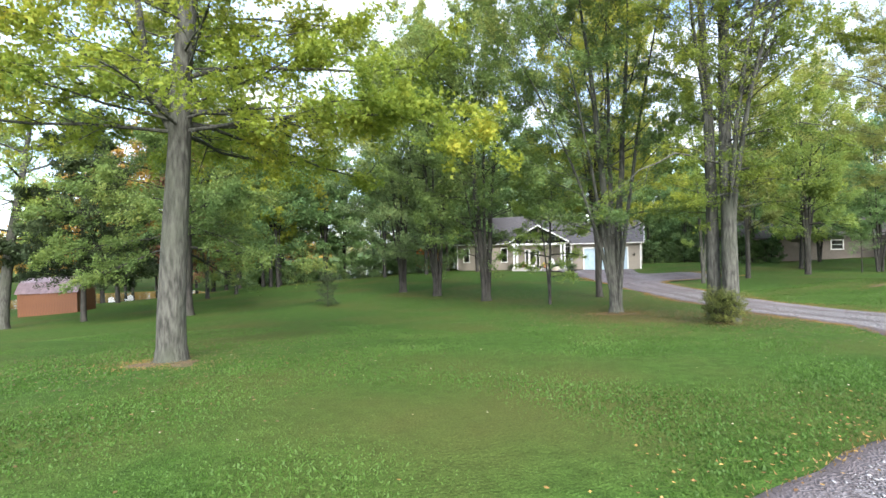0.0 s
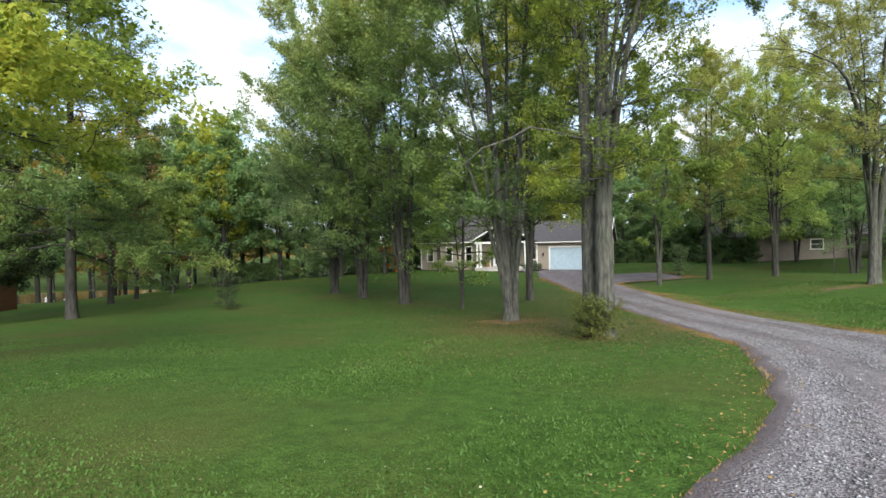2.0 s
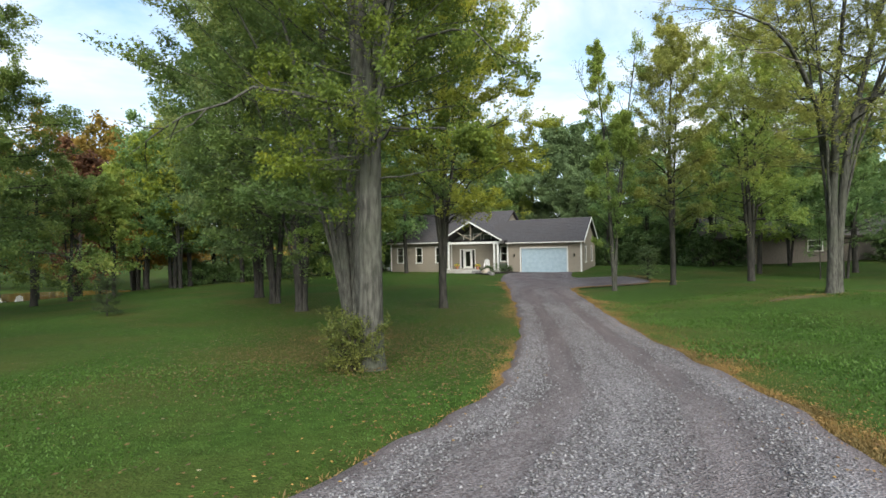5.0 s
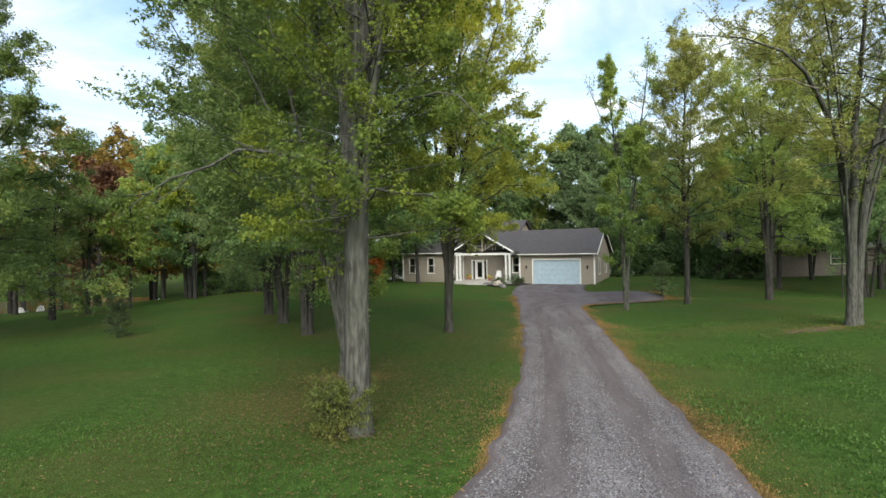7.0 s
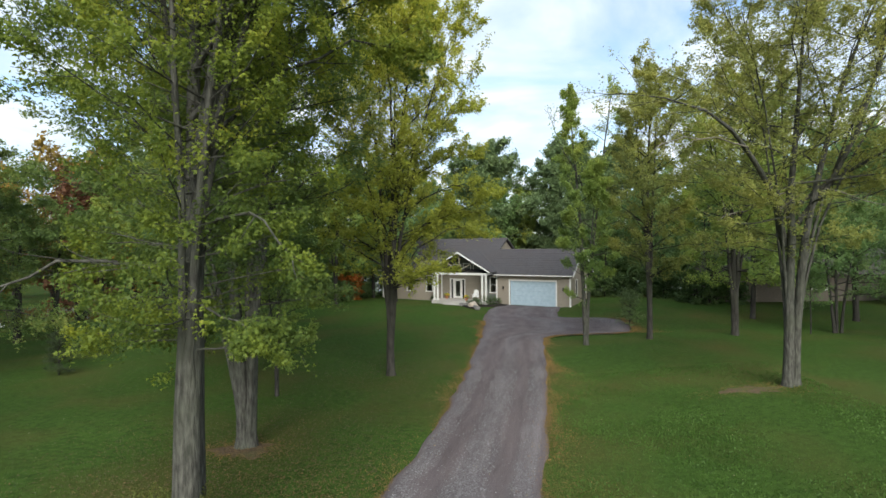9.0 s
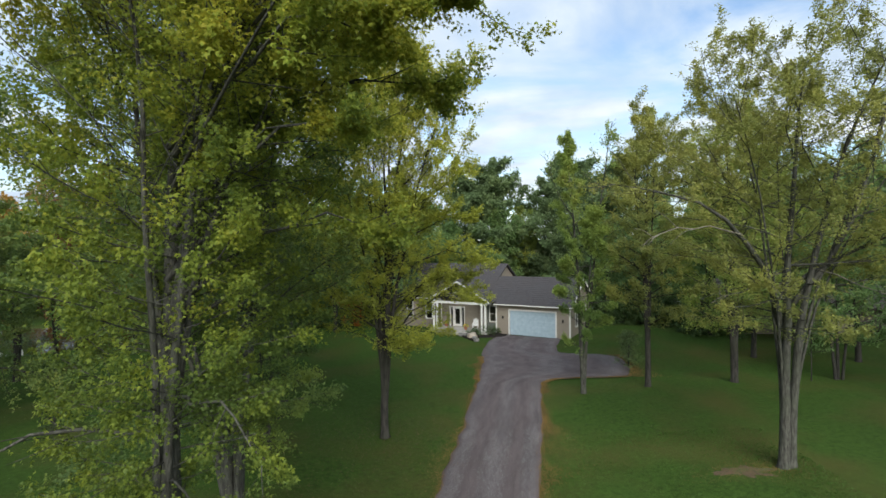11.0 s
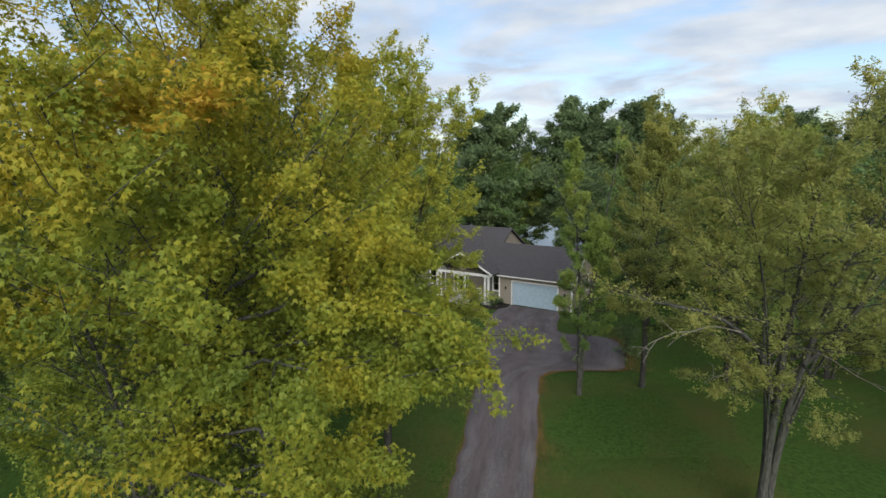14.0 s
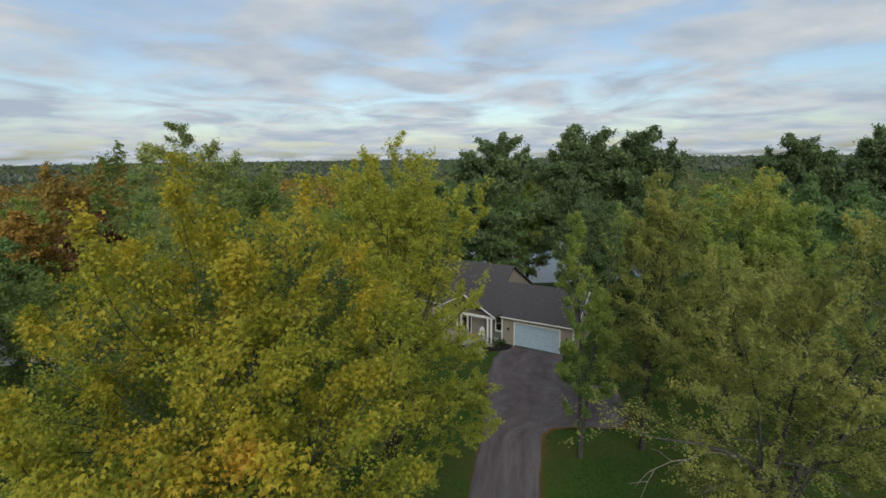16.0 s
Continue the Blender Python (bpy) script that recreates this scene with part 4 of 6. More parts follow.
def make_tree(seed, stems, reach, low, n_leaf, leaf_size, leaf_m, bark_m, kind="oval", limbs=26, rise=0.7, droop=0.5, sides=8, fill=0.1, twig_sides=3, flare=1.5, bare=0.0, lop=None, name="tree", bend=1.3, packed=0.9, limb_r=1.0, fan=1, limbs_set=(), clump=1.2, upturn=0.25, shoots=2.8, hang=0.0, leaf_droop=None):
    """A tree at the origin. stems: (lean x, lean y, height, radius, start x, start y), and how leafy where it is not 1. hang: how far the outer twigs droop below the crown's top. low: where the crown starts, as a part of the height."""
    rng = np.random.default_rng(seed)
    big, mid, thin = [], [], []
    tw_p, tw_d, tw_l, tw_w = [], [], [], []
    golden = rng.uniform(0, 6.28)

    def grow(line, R, r0, leafy=1.0, top=0.0):
        """A limb along a line, with side shoots in two ranks and twigs for the leaves."""
        mid.append((line, np.linspace(r0, 0.008, 8)))
        n2 = max(4, int(R * shoots))
        tone = rng.uniform(0.55, 1.0)
        for j in range(n2):
            v = 0.15 + 0.85 * (j + rng.uniform(0, 0.9)) / n2
            q = np.array([np.interp(v * 7, np.arange(8), line[:, c]) for c in range(3)])
            dd = unit(line[min(7, int(v * 7) + 1)] - line[min(6, int(v * 7))])
            flat = unit(np.cross(dd, np.array((0.05, 0.02, 1.0)))) * (1 if j % 2 else -1)
            sd = unit(dd * rng.uniform(0.45, 1.0) + flat * rng.uniform(0.5, 1.0) + rng.normal(0, 0.28, 3))
            length = R * rng.uniform(0.2, 0.36) * (1.15 - 0.5 * v) + 0.25
            sub = bough(rng, q, sd, length, 3, 0.25 * rise - droop * 0.25, 0.14)
            thin.append((sub, np.linspace(max(0.007, min(r0, 0.05) * 0.35), 0.004, 4)))
            if rng.uniform() < bare:
                continue
            rich = (0.08 + rng.uniform() ** clump) * (0.45 + 0.55 * v) * tone * leafy * (1 + 1.3 * top)
            for k in (1, 2, 2, 3, 3):
                seg = unit(sub[k] - sub[k - 1])
                tw_p.append(sub[k] - seg * rng.uniform(0, 0.3) * length)
                tw_d.append(unit(seg + rng.normal(0, 0.45, 3) + np.array((0, 0, upturn - droop * 0.25 - hang * (1 - top)))))
                tw_l.append(rng.uniform(0.4, 1.0) * (0.22 + 0.09 * R))
                tw_w.append(rich * rng.uniform(0.3, 1.0))
        if rng.uniform() >= bare:
            tw_p.append(line[-2])
            tw_d.append(unit(line[-1] - line[-2]))
            tw_l.append(np.linalg.norm(line[-1] - line[-2]) + 0.3)
            tw_w.append(0.7 * leafy)

    per = max(3, limbs // len(stems))
    for stem in stems:
        lx, ly, H, r, sx, sy = stem[:6]
        leafy = stem[6] if len(stem) > 6 else 1.0
        k = 14
        t = np.linspace(0, 1, k)
        w = np.cumsum(rng.normal(0, 0.012 * H / k * 3, (k, 2)), axis=0) * (t[:, None] ** 0.5)
        pts = np.stack([sx + lx * t**bend + w[:, 0], sy + ly * t**bend + w[:, 1], H * t * 0.97 - 0.15], -1)
        rad = r * ((1 - t) ** 0.85 * 0.93 + 0.07 * (1 - t)) + 0.012
        rad[0] *= flare
        fine_t = np.array([0, 0.012, 0.03, *t[1:]])
        p2 = np.stack([np.interp(fine_t, t, pts[:, i]) for i in range(3)], -1)
        r2 = np.interp(fine_t, [0, 0.012, 0.03, *t[1:]], [r * flare * 1.15, r * (1 + (flare - 1) * 0.45), r * 1.05, *rad[1:]])
        big.append((p2, r2))
        for i in range(per):
            u = (i + rng.uniform(0, 0.9)) / per
            hh = low + (0.985 - low) * u**packed
            p = np.array([np.interp(hh, t, pts[:, q]) for q in range(3)])
            golden += 2.4 + rng.normal(0, 0.35)
            az = np.array((math.cos(golden), math.sin(golden), 0))
            R = reach * crown_shape(u, kind) * rng.uniform(0.72, 1.12)
            if lop is not None:
                R *= 1 + 0.35 * float(az[:2] @ np.array(lop))
            elev = (0.15 + 0.75 * u) * rise + rng.normal(0, 0.1)
            d = az * math.cos(elev) + np.array((0, 0, math.sin(elev)))
            R = max(0.5, R)
            line = bough(rng, p, d, R * 1.08, 7, (0.25 + 0.5 * u) * rise - droop * 0.35 * (1 - u), 0.09)
            r0 = max(0.015, min(float(np.interp(hh, t, rad)) * 0.55, 0.017 * R + 0.01)) * limb_r
            grow(line, R, r0, leafy, min(1.0, max(0.0, (u - 0.6) * 4)))
        tw_p.append(pts[-2])
        tw_d.append(np.array((0, 0, 1.0)))
        tw_l.append(H * 0.08)
        tw_w.append(1.2 * leafy)
    for course in limbs_set:  # single limbs of a known course
        pts, r0 = np.array(course[0], float), course[1]
        run = np.concatenate([[0], np.cumsum(np.linalg.norm(np.diff(pts, axis=0), axis=1))])
        line = np.stack([np.interp(np.linspace(0, run[-1], 8), run, pts[:, c]) for c in range(3)], -1)
        line[1:-1] += rng.normal(0, 0.05, (6, 3))
        grow(line, run[-1] * 0.8, r0, course[2] if len(course) > 2 else 1.0)
    root = empty(name, Matrix.Identity(4))
    v1, f1 = tubes(big, sides)
    v2, f2 = tubes(mid, max(4, sides - 3))
    trunk = new("trunk", mesh_np("trunk", np.concatenate([v1, v2]), np.concatenate([f1, f2 + len(v1)]), bark_m, True))
    trunk.parent = root
    v3, f3 = tubes(thin, twig_sides)
    br = new("branchwork", mesh_np("branchwork", v3, f3, bark_m))
    br.parent = root
    br["kind"] = "stuff"
    if n_leaf:
        tw_p, tw_d, tw_l = np.array(tw_p), np.array(tw_d), np.array(tw_l)
        n_leaf //= fan
        heavy = np.array(tw_w) * tw_l
        pick = rng.choice(len(tw_p), n_leaf, p=heavy / heavy.sum())
        along = rng.uniform(0.0, 1.0, n_leaf)[:, None]
        pos = tw_p[pick] + tw_d[pick] * tw_l[pick][:, None] * along + rng.normal(0, fill, (n_leaf, 3)) * (1.15 - 0.6 * along)
        pos[:, 2] = np.maximum(pos[:, 2], 0.03)
        mid_axis = np.array((pos[:, 0].mean(), pos[:, 1].mean()))
        od = unit(np.concatenate([pos[:, :2] - mid_axis, np.zeros((n_leaf, 1))], 1))
        v, f = lobes(rng, pos, leaf_size, droop * 0.5 + 0.1 if leaf_droop is None else leaf_droop, od, fan)
        cr = new("crown", mesh_np("crown", v, f, leaf_m))
        cr.parent = root
        cr["kind"] = "stuff"
    return root


def put_tree(root, x, y, label, category="tree", group="", rz=0.0, scale=1.0):
    root.matrix_world = pose(x, y, float(gz(x, y)), 0, 0, rz) @ Matrix.Scale(scale, 4)
    return tagged(root, label, category, group)


# trees by the drive
t = make_tree(11, [(1.85, 2.0, 17.9, 0.25, 0.11, -0.27), (0.2, 1.1, 17.4, 0.21, -0.1, 0.3), (2.6, 3.1, 16.9, 0.1, 0.11, -0.25, 0.6), (-1.6, 0.3, 16.0, 0.1, -0.1, 0.28), (3.3, -1.6, 15.0, 0.1, 0.12, -0.28), (3.2, 1.0, 15.2, 0.08, 0.11, -0.25, 0.6), (1.2, -2.2, 14.6, 0.08, 0.11, -0.25)], 3.9, 0.22, 780000, 0.06, LEAF_GOLD, BARK, "vase", 192, 0.85, 0.5, 12, 0.1, hang=0.9, leaf_droop=0.75, shoots=2.4, lop=(0.3, -0.15), bend=2.5, packed=0.75, limb_r=0.45, fan=3, clump=3.2, upturn=0.3, limbs_set=[
    ([(0.3, -0.2, 6.9), (1.2, -0.6, 8.4), (2.1, -0.9, 10.2), (3.3, -1.2, 12.0)], 0.07, 0.25),
    ([(0.4, -0.3, 10.4), (2.2, -0.8, 11.8), (3.8, -1.3, 12.4), (5.2, -1.7, 12.3)], 0.07, 2.0),
    ([(0.4, -0.3, 8.8), (2.0, -1.0, 9.9), (3.2, -1.5, 10.4), (4.3, -1.9, 10.2)], 0.06, 3.0),
    ([(0.4, -0.2, 9.5), (2.4, -0.2, 11.0), (4.0, -0.1, 11.6), (5.4, 0.0, 11.4)], 0.06, 3.5),
    ([(0.5, -0.3, 11.5), (2.6, -0.9, 13.4), (3.8, -1.3, 13.9), (4.6, -1.6, 13.8)], 0.06, 1.5),
    ([(0.3, 0.2, 7.6), (1.9, 0.0, 8.8), (3.4, -0.3, 9.2), (4.6, -0.6, 8.8)], 0.05, 2.0),
    ([(0.5, -0.3, 10.8), (2.3, -1.0, 12.4), (4.2, -1.6, 13.1), (5.7, -1.9, 12.9)], 0.06, 6.0),
    ([(0.5, -0.3, 10.2), (2.2, -1.3, 11.6), (3.9, -2.1, 12.4), (5.3, -2.4, 12.2)], 0.055, 5.5),
    ([(0.5, -0.3, 11.2), (2.4, -0.6, 12.9), (4.2, -0.9, 13.7), (5.4, -1.1, 13.5)], 0.055, 4.0),
    ([(0.5, -0.2, 10.0), (2.4, -0.4, 11.6), (4.1, -0.7, 12.6), (5.7, -0.9, 12.4)], 0.05, 5.5),
    ([(0.5, -0.3, 9.6), (2.2, -1.6, 10.9), (3.9, -2.4, 11.6), (5.2, -2.7, 11.4)], 0.05, 3.5),
    ([(0.0, 0, 5.2), (-1.4, -0.7, 5.4), (-2.8, -1.1, 5.0), (-4.0, -1.3, 4.1)], 0.045, 0.5),
    ([(0.1, -0.1, 5.8), (1.2, -0.9, 6.2), (2.2, -1.3, 6.0), (3.0, -1.5, 5.3)], 0.04, 1.6),
    ([(0.2, -0.2, 4.4), (0.9, -0.8, 4.7), (1.7, -1.2, 4.5), (2.3, -1.3, 4.0)], 0.03, 3.0),
    ([(0.1, 0, 8.0), (1.4, 1.0, 9.8), (2.6, 1.8, 10.9), (3.6, 2.4, 11.4)], 0.06)])
put_tree(t, 9.7, 14.15, "tall twin-trunked maple with yellow-green autumn leaves")
rng_a = np.random.default_rng(6)
spray = np.concatenate([bough(rng_a, np.array(at), np.array((0.8 + dx, -0.8, 0.3 + dz_)), 1.3, 34, -0.3, 0.09) for at in ((3.0, -1.9, 15.5), (2.3, -2.1, 15.4)) for dx, dz_ in ((0, 0), (-0.8, 0.1), (0.7, 0.05), (-0.3, -0.5), (0.4, 0.4), (-1.3, -0.2))])
spray = np.repeat(spray, 4, axis=0)
v, f = lobes(rng_a, spray + rng_a.normal(0, 0.09, spray.shape), 0.075, 0.35, np.tile((0.6, -0.7, 0.0), (len(spray), 1)), 3)
low_at = np.array((3.9, -3.4, 11.6))
low_spray = np.repeat(np.concatenate([bough(rng_a, low_at + np.array((dx, 0, 0.2 * dz_)), np.array((dx + 0.3, -0.5, dz_)), 1.1, 34, -0.9, 0.09) for dx, dz_ in ((0, 0), (-0.9, 0.1), (0.8, 0.05), (-0.4, -0.6), (0.4, 0.5), (0.1, -0.9))]), 4, axis=0)
v2, f2 = lobes(rng_a, low_spray + rng_a.normal(0, 0.09, low_spray.shape), 0.065, 0.6, np.tile((0.3, -0.8, 0.0), (len(low_spray), 1)), 3)
v3, f3 = tubes([(bough(rng_a, np.array((0.6, -0.5, 9.6)), low_at - np.array((0.6, -0.5, 9.9)), float(np.linalg.norm(low_at - np.array((0.6, -0.5, 9.6)))) + 0.6, 9, 0.0, 0.03), np.linspace(0.04, 0.012, 10))], 5)
golden_spray = new("golden_spray", mesh_np("golden_spray", v2, f2, LEAF_LEMON))
golden_spray.parent = t
golden_spray["label"], golden_spray["kind"] = "low spray of bright yellow leaves", "stuff"
bearer = new("bough", mesh_np("bough", v3, f3, BARK, True))
bearer.parent = t
turned = new("turned_spray", mesh_np("turned_spray", v, f, LEAF_AMBER))
turned.parent = t
turned["label"], turned["kind"] = "spray of orange-gold turned leaves", "stuff"
t = make_tree(12, [(-1.7, 0.3, 17.2, 0.19, -0.08, 0.0), (1.2, 0.6, 16.8, 0.16, 0.12, 0.06), (0.2, 1.4, 16.2, 0.13, 0.03, 0.15), (2.4, -0.6, 16.0, 0.09, 0.1, -0.05), (-2.9, -0.8, 15.0, 0.08, -0.1, 0.0), (-4.2, 0.3, 12.6, 0.08, -0.1, 0.0)], 4.3, 0.2, 190000, 0.105, LEAF_DEEP, BARK, "oval", 75, 1.0, 0.4, 12, 0.12, packed=0.7, limb_r=0.6, fan=2, lop=(-0.45, -0.1), flare=1.8, bend=1.5)
put_tree(t, 8.0, 19.25, "large many-stemmed maple with flared root base")
t = make_tree(13, [(1.6, 0.3, 19.2, 0.2, 0, 0), (-1.7, 0.6, 17.6, 0.13, 0, 0), (0.3, 1.7, 18.4, 0.12, 0.0, 0), (3.0, -0.4, 17.0, 0.11, 0, 0.0), (0.6, -1.7, 17.8, 0.11, 0, 0), (-2.6, -0.6, 15.2, 0.08, 0, 0.0)], 4.0, 0.25, 265000, 0.112, LEAF_YELLOWING, BARK_DARK, "oval", 120, 1.15, 0.35, 12, 0.1, packed=0.85, limb_r=0.6, fan=2, clump=1.2, bend=1.9, upturn=0.5, limbs_set=[([(0, 0, 4.4), (1.6, -0.5, 6.4), (3.1, -0.9, 7.2), (4.6, -1.1, 6.9)], 0.05, 2.4), ([(0, 0, 4.8), (1.2, 0.4, 6.6), (2.6, 0.8, 7.5), (4.0, 1.0, 7.2)], 0.05, 2.4), ([(0, 0, 5.6), (1.2, 0.2, 7.2), (2.8, 0.3, 8.0), (4.3, 0.4, 8.0)], 0.05, 2.4), ([(0, 0, 5.0), (-1.4, -0.3, 6.2), (-2.6, -0.6, 6.6), (-3.6, -0.8, 6.2)], 0.05, 2.0), ([(0, 0, 4.0), (0.7, -0.4, 4.6), (1.4, -0.8, 4.7), (2.2, -1.0, 5.1)], 0.04, 0.3), ([(0, 0, 8.0), (1.6, 0.0, 10.0), (3.2, -0.2, 10.8), (4.4, -0.3, 10.6)], 0.045, 2.4), ([(0, 0, 7.0), (1.8, -0.6, 8.6), (3.4, -1.0, 9.2), (4.8, -1.2, 8.8)], 0.045, 2.4), ([(0.3, 0, 10.0), (1.8, 0.2, 12.0), (3.2, 0.3, 13.0), (4.2, 0.3, 13.0)], 0.04, 2.4)])
put_tree(t, 10.25, 28.9, "dark-trunked maple with many upswept stems")
t = make_tree(14, [(1.4, -0.2, 17.0, 0.28, 0, 0)], 6.0, 0.3, 275000, 0.085, LEAF_LEMON, BARK, "tiered", 64, 0.38, 0.45, 14, 0.11, lop=(0.3, 0.15), limb_r=0.42, fan=3, packed=1.7, bend=1.0, clump=1.2, upturn=0.0, limbs_set=[([(0.15, 0, 4.9), (-0.15, -0.1, 5.6), (-0.45, -0.2, 7.0), (-0.4, -0.3, 9.0), (-0.9, -0.4, 11.0)], 0.1), ([(0.2, 0, 5.3), (1.6, -0.1, 5.2), (3.2, -0.2, 4.9), (4.9, -0.3, 4.9)], 0.06), ([(0.2, 0, 5.9), (2.0, 0.2, 6.3), (4.0, 0.4, 6.1), (5.6, 0.6, 6.3)], 0.06), ([(0.2, 0, 5.6), (-1.5, 0.3, 5.9), (-3.4, 0.5, 5.6), (-5.0, 0.6, 5.4)], 0.055), ([(0.2, 0, 5.1), (1.2, 0.9, 4.9), (2.6, 1.7, 4.4), (4.0, 2.4, 4.0)], 0.045)])
put_tree(t, -5.05, 8.45, "thick grey-trunked maple with spreading yellowing boughs")
t = make_tree(15, [(0.2, 0.1, 8.5, 0.085, 0, 0), (-0.5, 0.1, 6.8, 0.04, 0, 0)], 2.1, 0.22, 24000, 0.095, LEAF_LIME, BARK_DARK, "oval", 30, 0.6, 0.5, 7, 0.1)
put_tree(t, 6.28, 24.85, "slim young maple with low leafy boughs")
for i, (x, y, hgt, sd) in enumerate(((3.05, 28.4, 18.5, 31), (-0.15, 32.65, 19.5, 32), (-3.0, 36.75, 20.0, 33))):
    t = make_tree(sd, [(-1.5, 0.2, hgt, 0.21, -0.05, 0), (1.5, 0.3, hgt * 0.93, 0.17, 0.12, 0.05), (0.1, -0.9, hgt * 0.88, 0.12, 0.02, -0.1), (-2.6, -0.4, hgt * 0.75, 0.08, -0.05, 0.0)], 4.6, 0.15, 84000, 0.135, LEAF_SHADE if i else LEAF_DEEP, BARK_DARK, "oval", 72, 0.85, 0.5, 9, 0.15, flare=1.7, packed=0.85, limb_r=0.7, lop=(-0.3, 0.0))
    put_tree(t, x, y, "maple with several upswept stems in the lawn grove", group="grove trees")

# trees east of the drive
t = make_tree(21, [(-0.6, -2.0, 15.4, 0.185, -0.16, 0), (2.2, -1.8, 16.0, 0.165, 0.16, 0.08), (-1.8, -0.5, 14.3, 0.06, -0.15, 0.02), (3.8, -2.4, 16.2, 0.06, 0.17, 0.07), (-3.0, -2.8, 13.8, 0.055, -0.16, 0.0), (5.0, -0.4, 14.0, 0.055, 0.17, 0.08), (0.6, 1.8, 13.2, 0.055, 0.15, 0.08)], 3.9, 0.37, 240000, 0.085, LEAF_OLIVE, BARK, "oval", 112, 0.8, 0.45, 11, 0.09, bare=0.1, bend=2.2, packed=0.8, fan=2, limb_r=0.8, clump=1.4, limbs_set=[
    ([(-0.2, 0, 5.2), (-0.7, -0.4, 6.6), (-1.6, -1.2, 8.0), (-3.0, -2.5, 9.2), (-5.4, -3.7, 10.3), (-7.2, -3.4, 10.5)], 0.14, 0.5),
    ([(0.2, 0, 6.2), (1.4, -0.8, 8.4), (2.0, -1.6, 11.5), (2.3, -2.4, 15.0), (2.5, -2.8, 18.6)], 0.11), ([(0.3, 0, 7.0), (2.0, -1.5, 8.6), (3.9, -2.6, 9.4), (5.4, -3.4, 9.0)], 0.08)])
put_tree(t, 26.75, 25.5, "twin-trunked tree with crooked limbs and thin crown")
rng_d = np.random.default_rng(4)
for start, way_d, ln in (((-2.6, -2.2, 8.8), (-1, -0.1, 0.05), 4.6), ((-0.3, -0.2, 7.4), (-0.5, -0.7, -0.1), 3.2), ((0.6, -0.2, 7.6), (0.5, -0.8, 0.1), 3.0), ((-0.2, 0, 7.0), (-0.7, -0.6, 0.1), 3.4)):
    spine = bough(rng_d, np.array(start), np.array(way_d, float), ln, 7, -0.5, 0.2)
    lines = [(spine, np.linspace(0.028, 0.007, 8))]
    for q in (3, 4, 5, 6):
        lines.append((bough(rng_d, spine[q], np.array((way_d[0], way_d[1], 0)) + rng_d.normal(0, 0.5, 3), ln * 0.22, 3, -0.3, 0.2), np.linspace(0.014, 0.004, 4)))
    tw = [(np.stack([np.interp(np.linspace(0, len(p) - 1, 8), np.arange(len(p)), p[:, c]) for c in range(3)], -1), np.interp(np.linspace(0, len(p) - 1, 8), np.arange(len(p)), w)) for p, w in lines]
    dead = new("dead_limb", mesh_np("dead_limb", *tubes(tw, 5), BARK_DEAD, True))
    dead.parent = t
    dead["label"] = "bare pale dead limb"
t = make_tree(22, [(-0.7, 0.0, 16.9, 0.14, 0, 0), (1.6, 0.3, 17.9, 0.09, 0.08, 0.05, 0.1), (0.7, -0.5, 12.0, 0.06, 0.0, 0.0)], 2.1, 0.25, 46000, 0.11, LEAF_LIME, BARK, "column", 66, 1.15, 0.3, 8, 0.11, bare=0.15, bend=1.5, packed=0.9, limbs_set=[([(-0.1, 0, 10.0), (-0.9, 0, 11.8), (-1.7, 0, 13.4), (-2.3, 0.1, 15.2)], 0.04, 0.05)])
put_tree(t, 21.1, 37.15, "slender upright tree with some bare top twigs")
t = make_tree(24, [(0.2, 0.3, 17.4, 0.17, 0, 0), (1.0, 0.1, 16.6, 0.1, 0.1, 0), (-0.9, -0.4, 15.6, 0.08, 0, 0)], 3.0, 0.23, 62000, 0.115, LEAF_OLIVE, BARK_DARK, "oval", 66, 1.05, 0.4, 8, 0.13, bare=0.06, bend=1.9)
put_tree(t, 25.35, 38.3, "medium maple with yellowing upswept crown")
t = make_tree(25, [(-0.3, 0.2, 17.0, 0.21, 0, 0), (1.5, 0.5, 16.6, 0.14, 0.1, 0), (-2.2, -0.5, 16.0, 0.11, -0.05, 0), (2.8, 0.4, 14.8, 0.08, 0.05, 0)], 3.9, 0.22, 84000, 0.125, LEAF_LIME, BARK_DARK, "oval", 80, 0.95, 0.45, 8, 0.14, bare=0.06, bend=2.0)
put_tree(t, 31.2, 39.6, "broad maple with pale yellow-green crown")
t = make_tree(26, [(-0.9, 0, 8.5, 0.1, -0.2, 0), (0.2, 0.4, 9.0, 0.1, 0, 0.1), (1.1, -0.2, 8.2, 0.09, 0.2, 0)], 3.0, 0.3, 26000, 0.13, LEAF_GREEN, BARK_DARK, "dome", 36, 0.8, 0.4, 6, 0.14)
put_tree(t, 38.3, 40.8, "low tree with several slanting stems")
t = make_tree(27, [(-0.6, 0.2, 9.5, 0.17, 0, 0), (1.6, 0.1, 9.0, 0.12, 0.05, 0)], 3.4, 0.28, 30000, 0.15, LEAF_GREEN, BARK_DARK, "dome", 40, 0.8, 0.4, 7, 0.17)
put_tree(t, 41.6, 52.0, "forked shade tree before the neighbouring house")
t = make_tree(28, [(0.1, 0, 4.2, 0.035, 0, 0)], 0.9, 0.4, 2600, 0.1, LEAF_GREEN, BARK_DARK, "oval", 16, 0.8, 0.2, 5, 0.1, name="sapling")
put_tree(t, 36.3, 40.3, "thin staked sapling in the side lawn", "sapling")

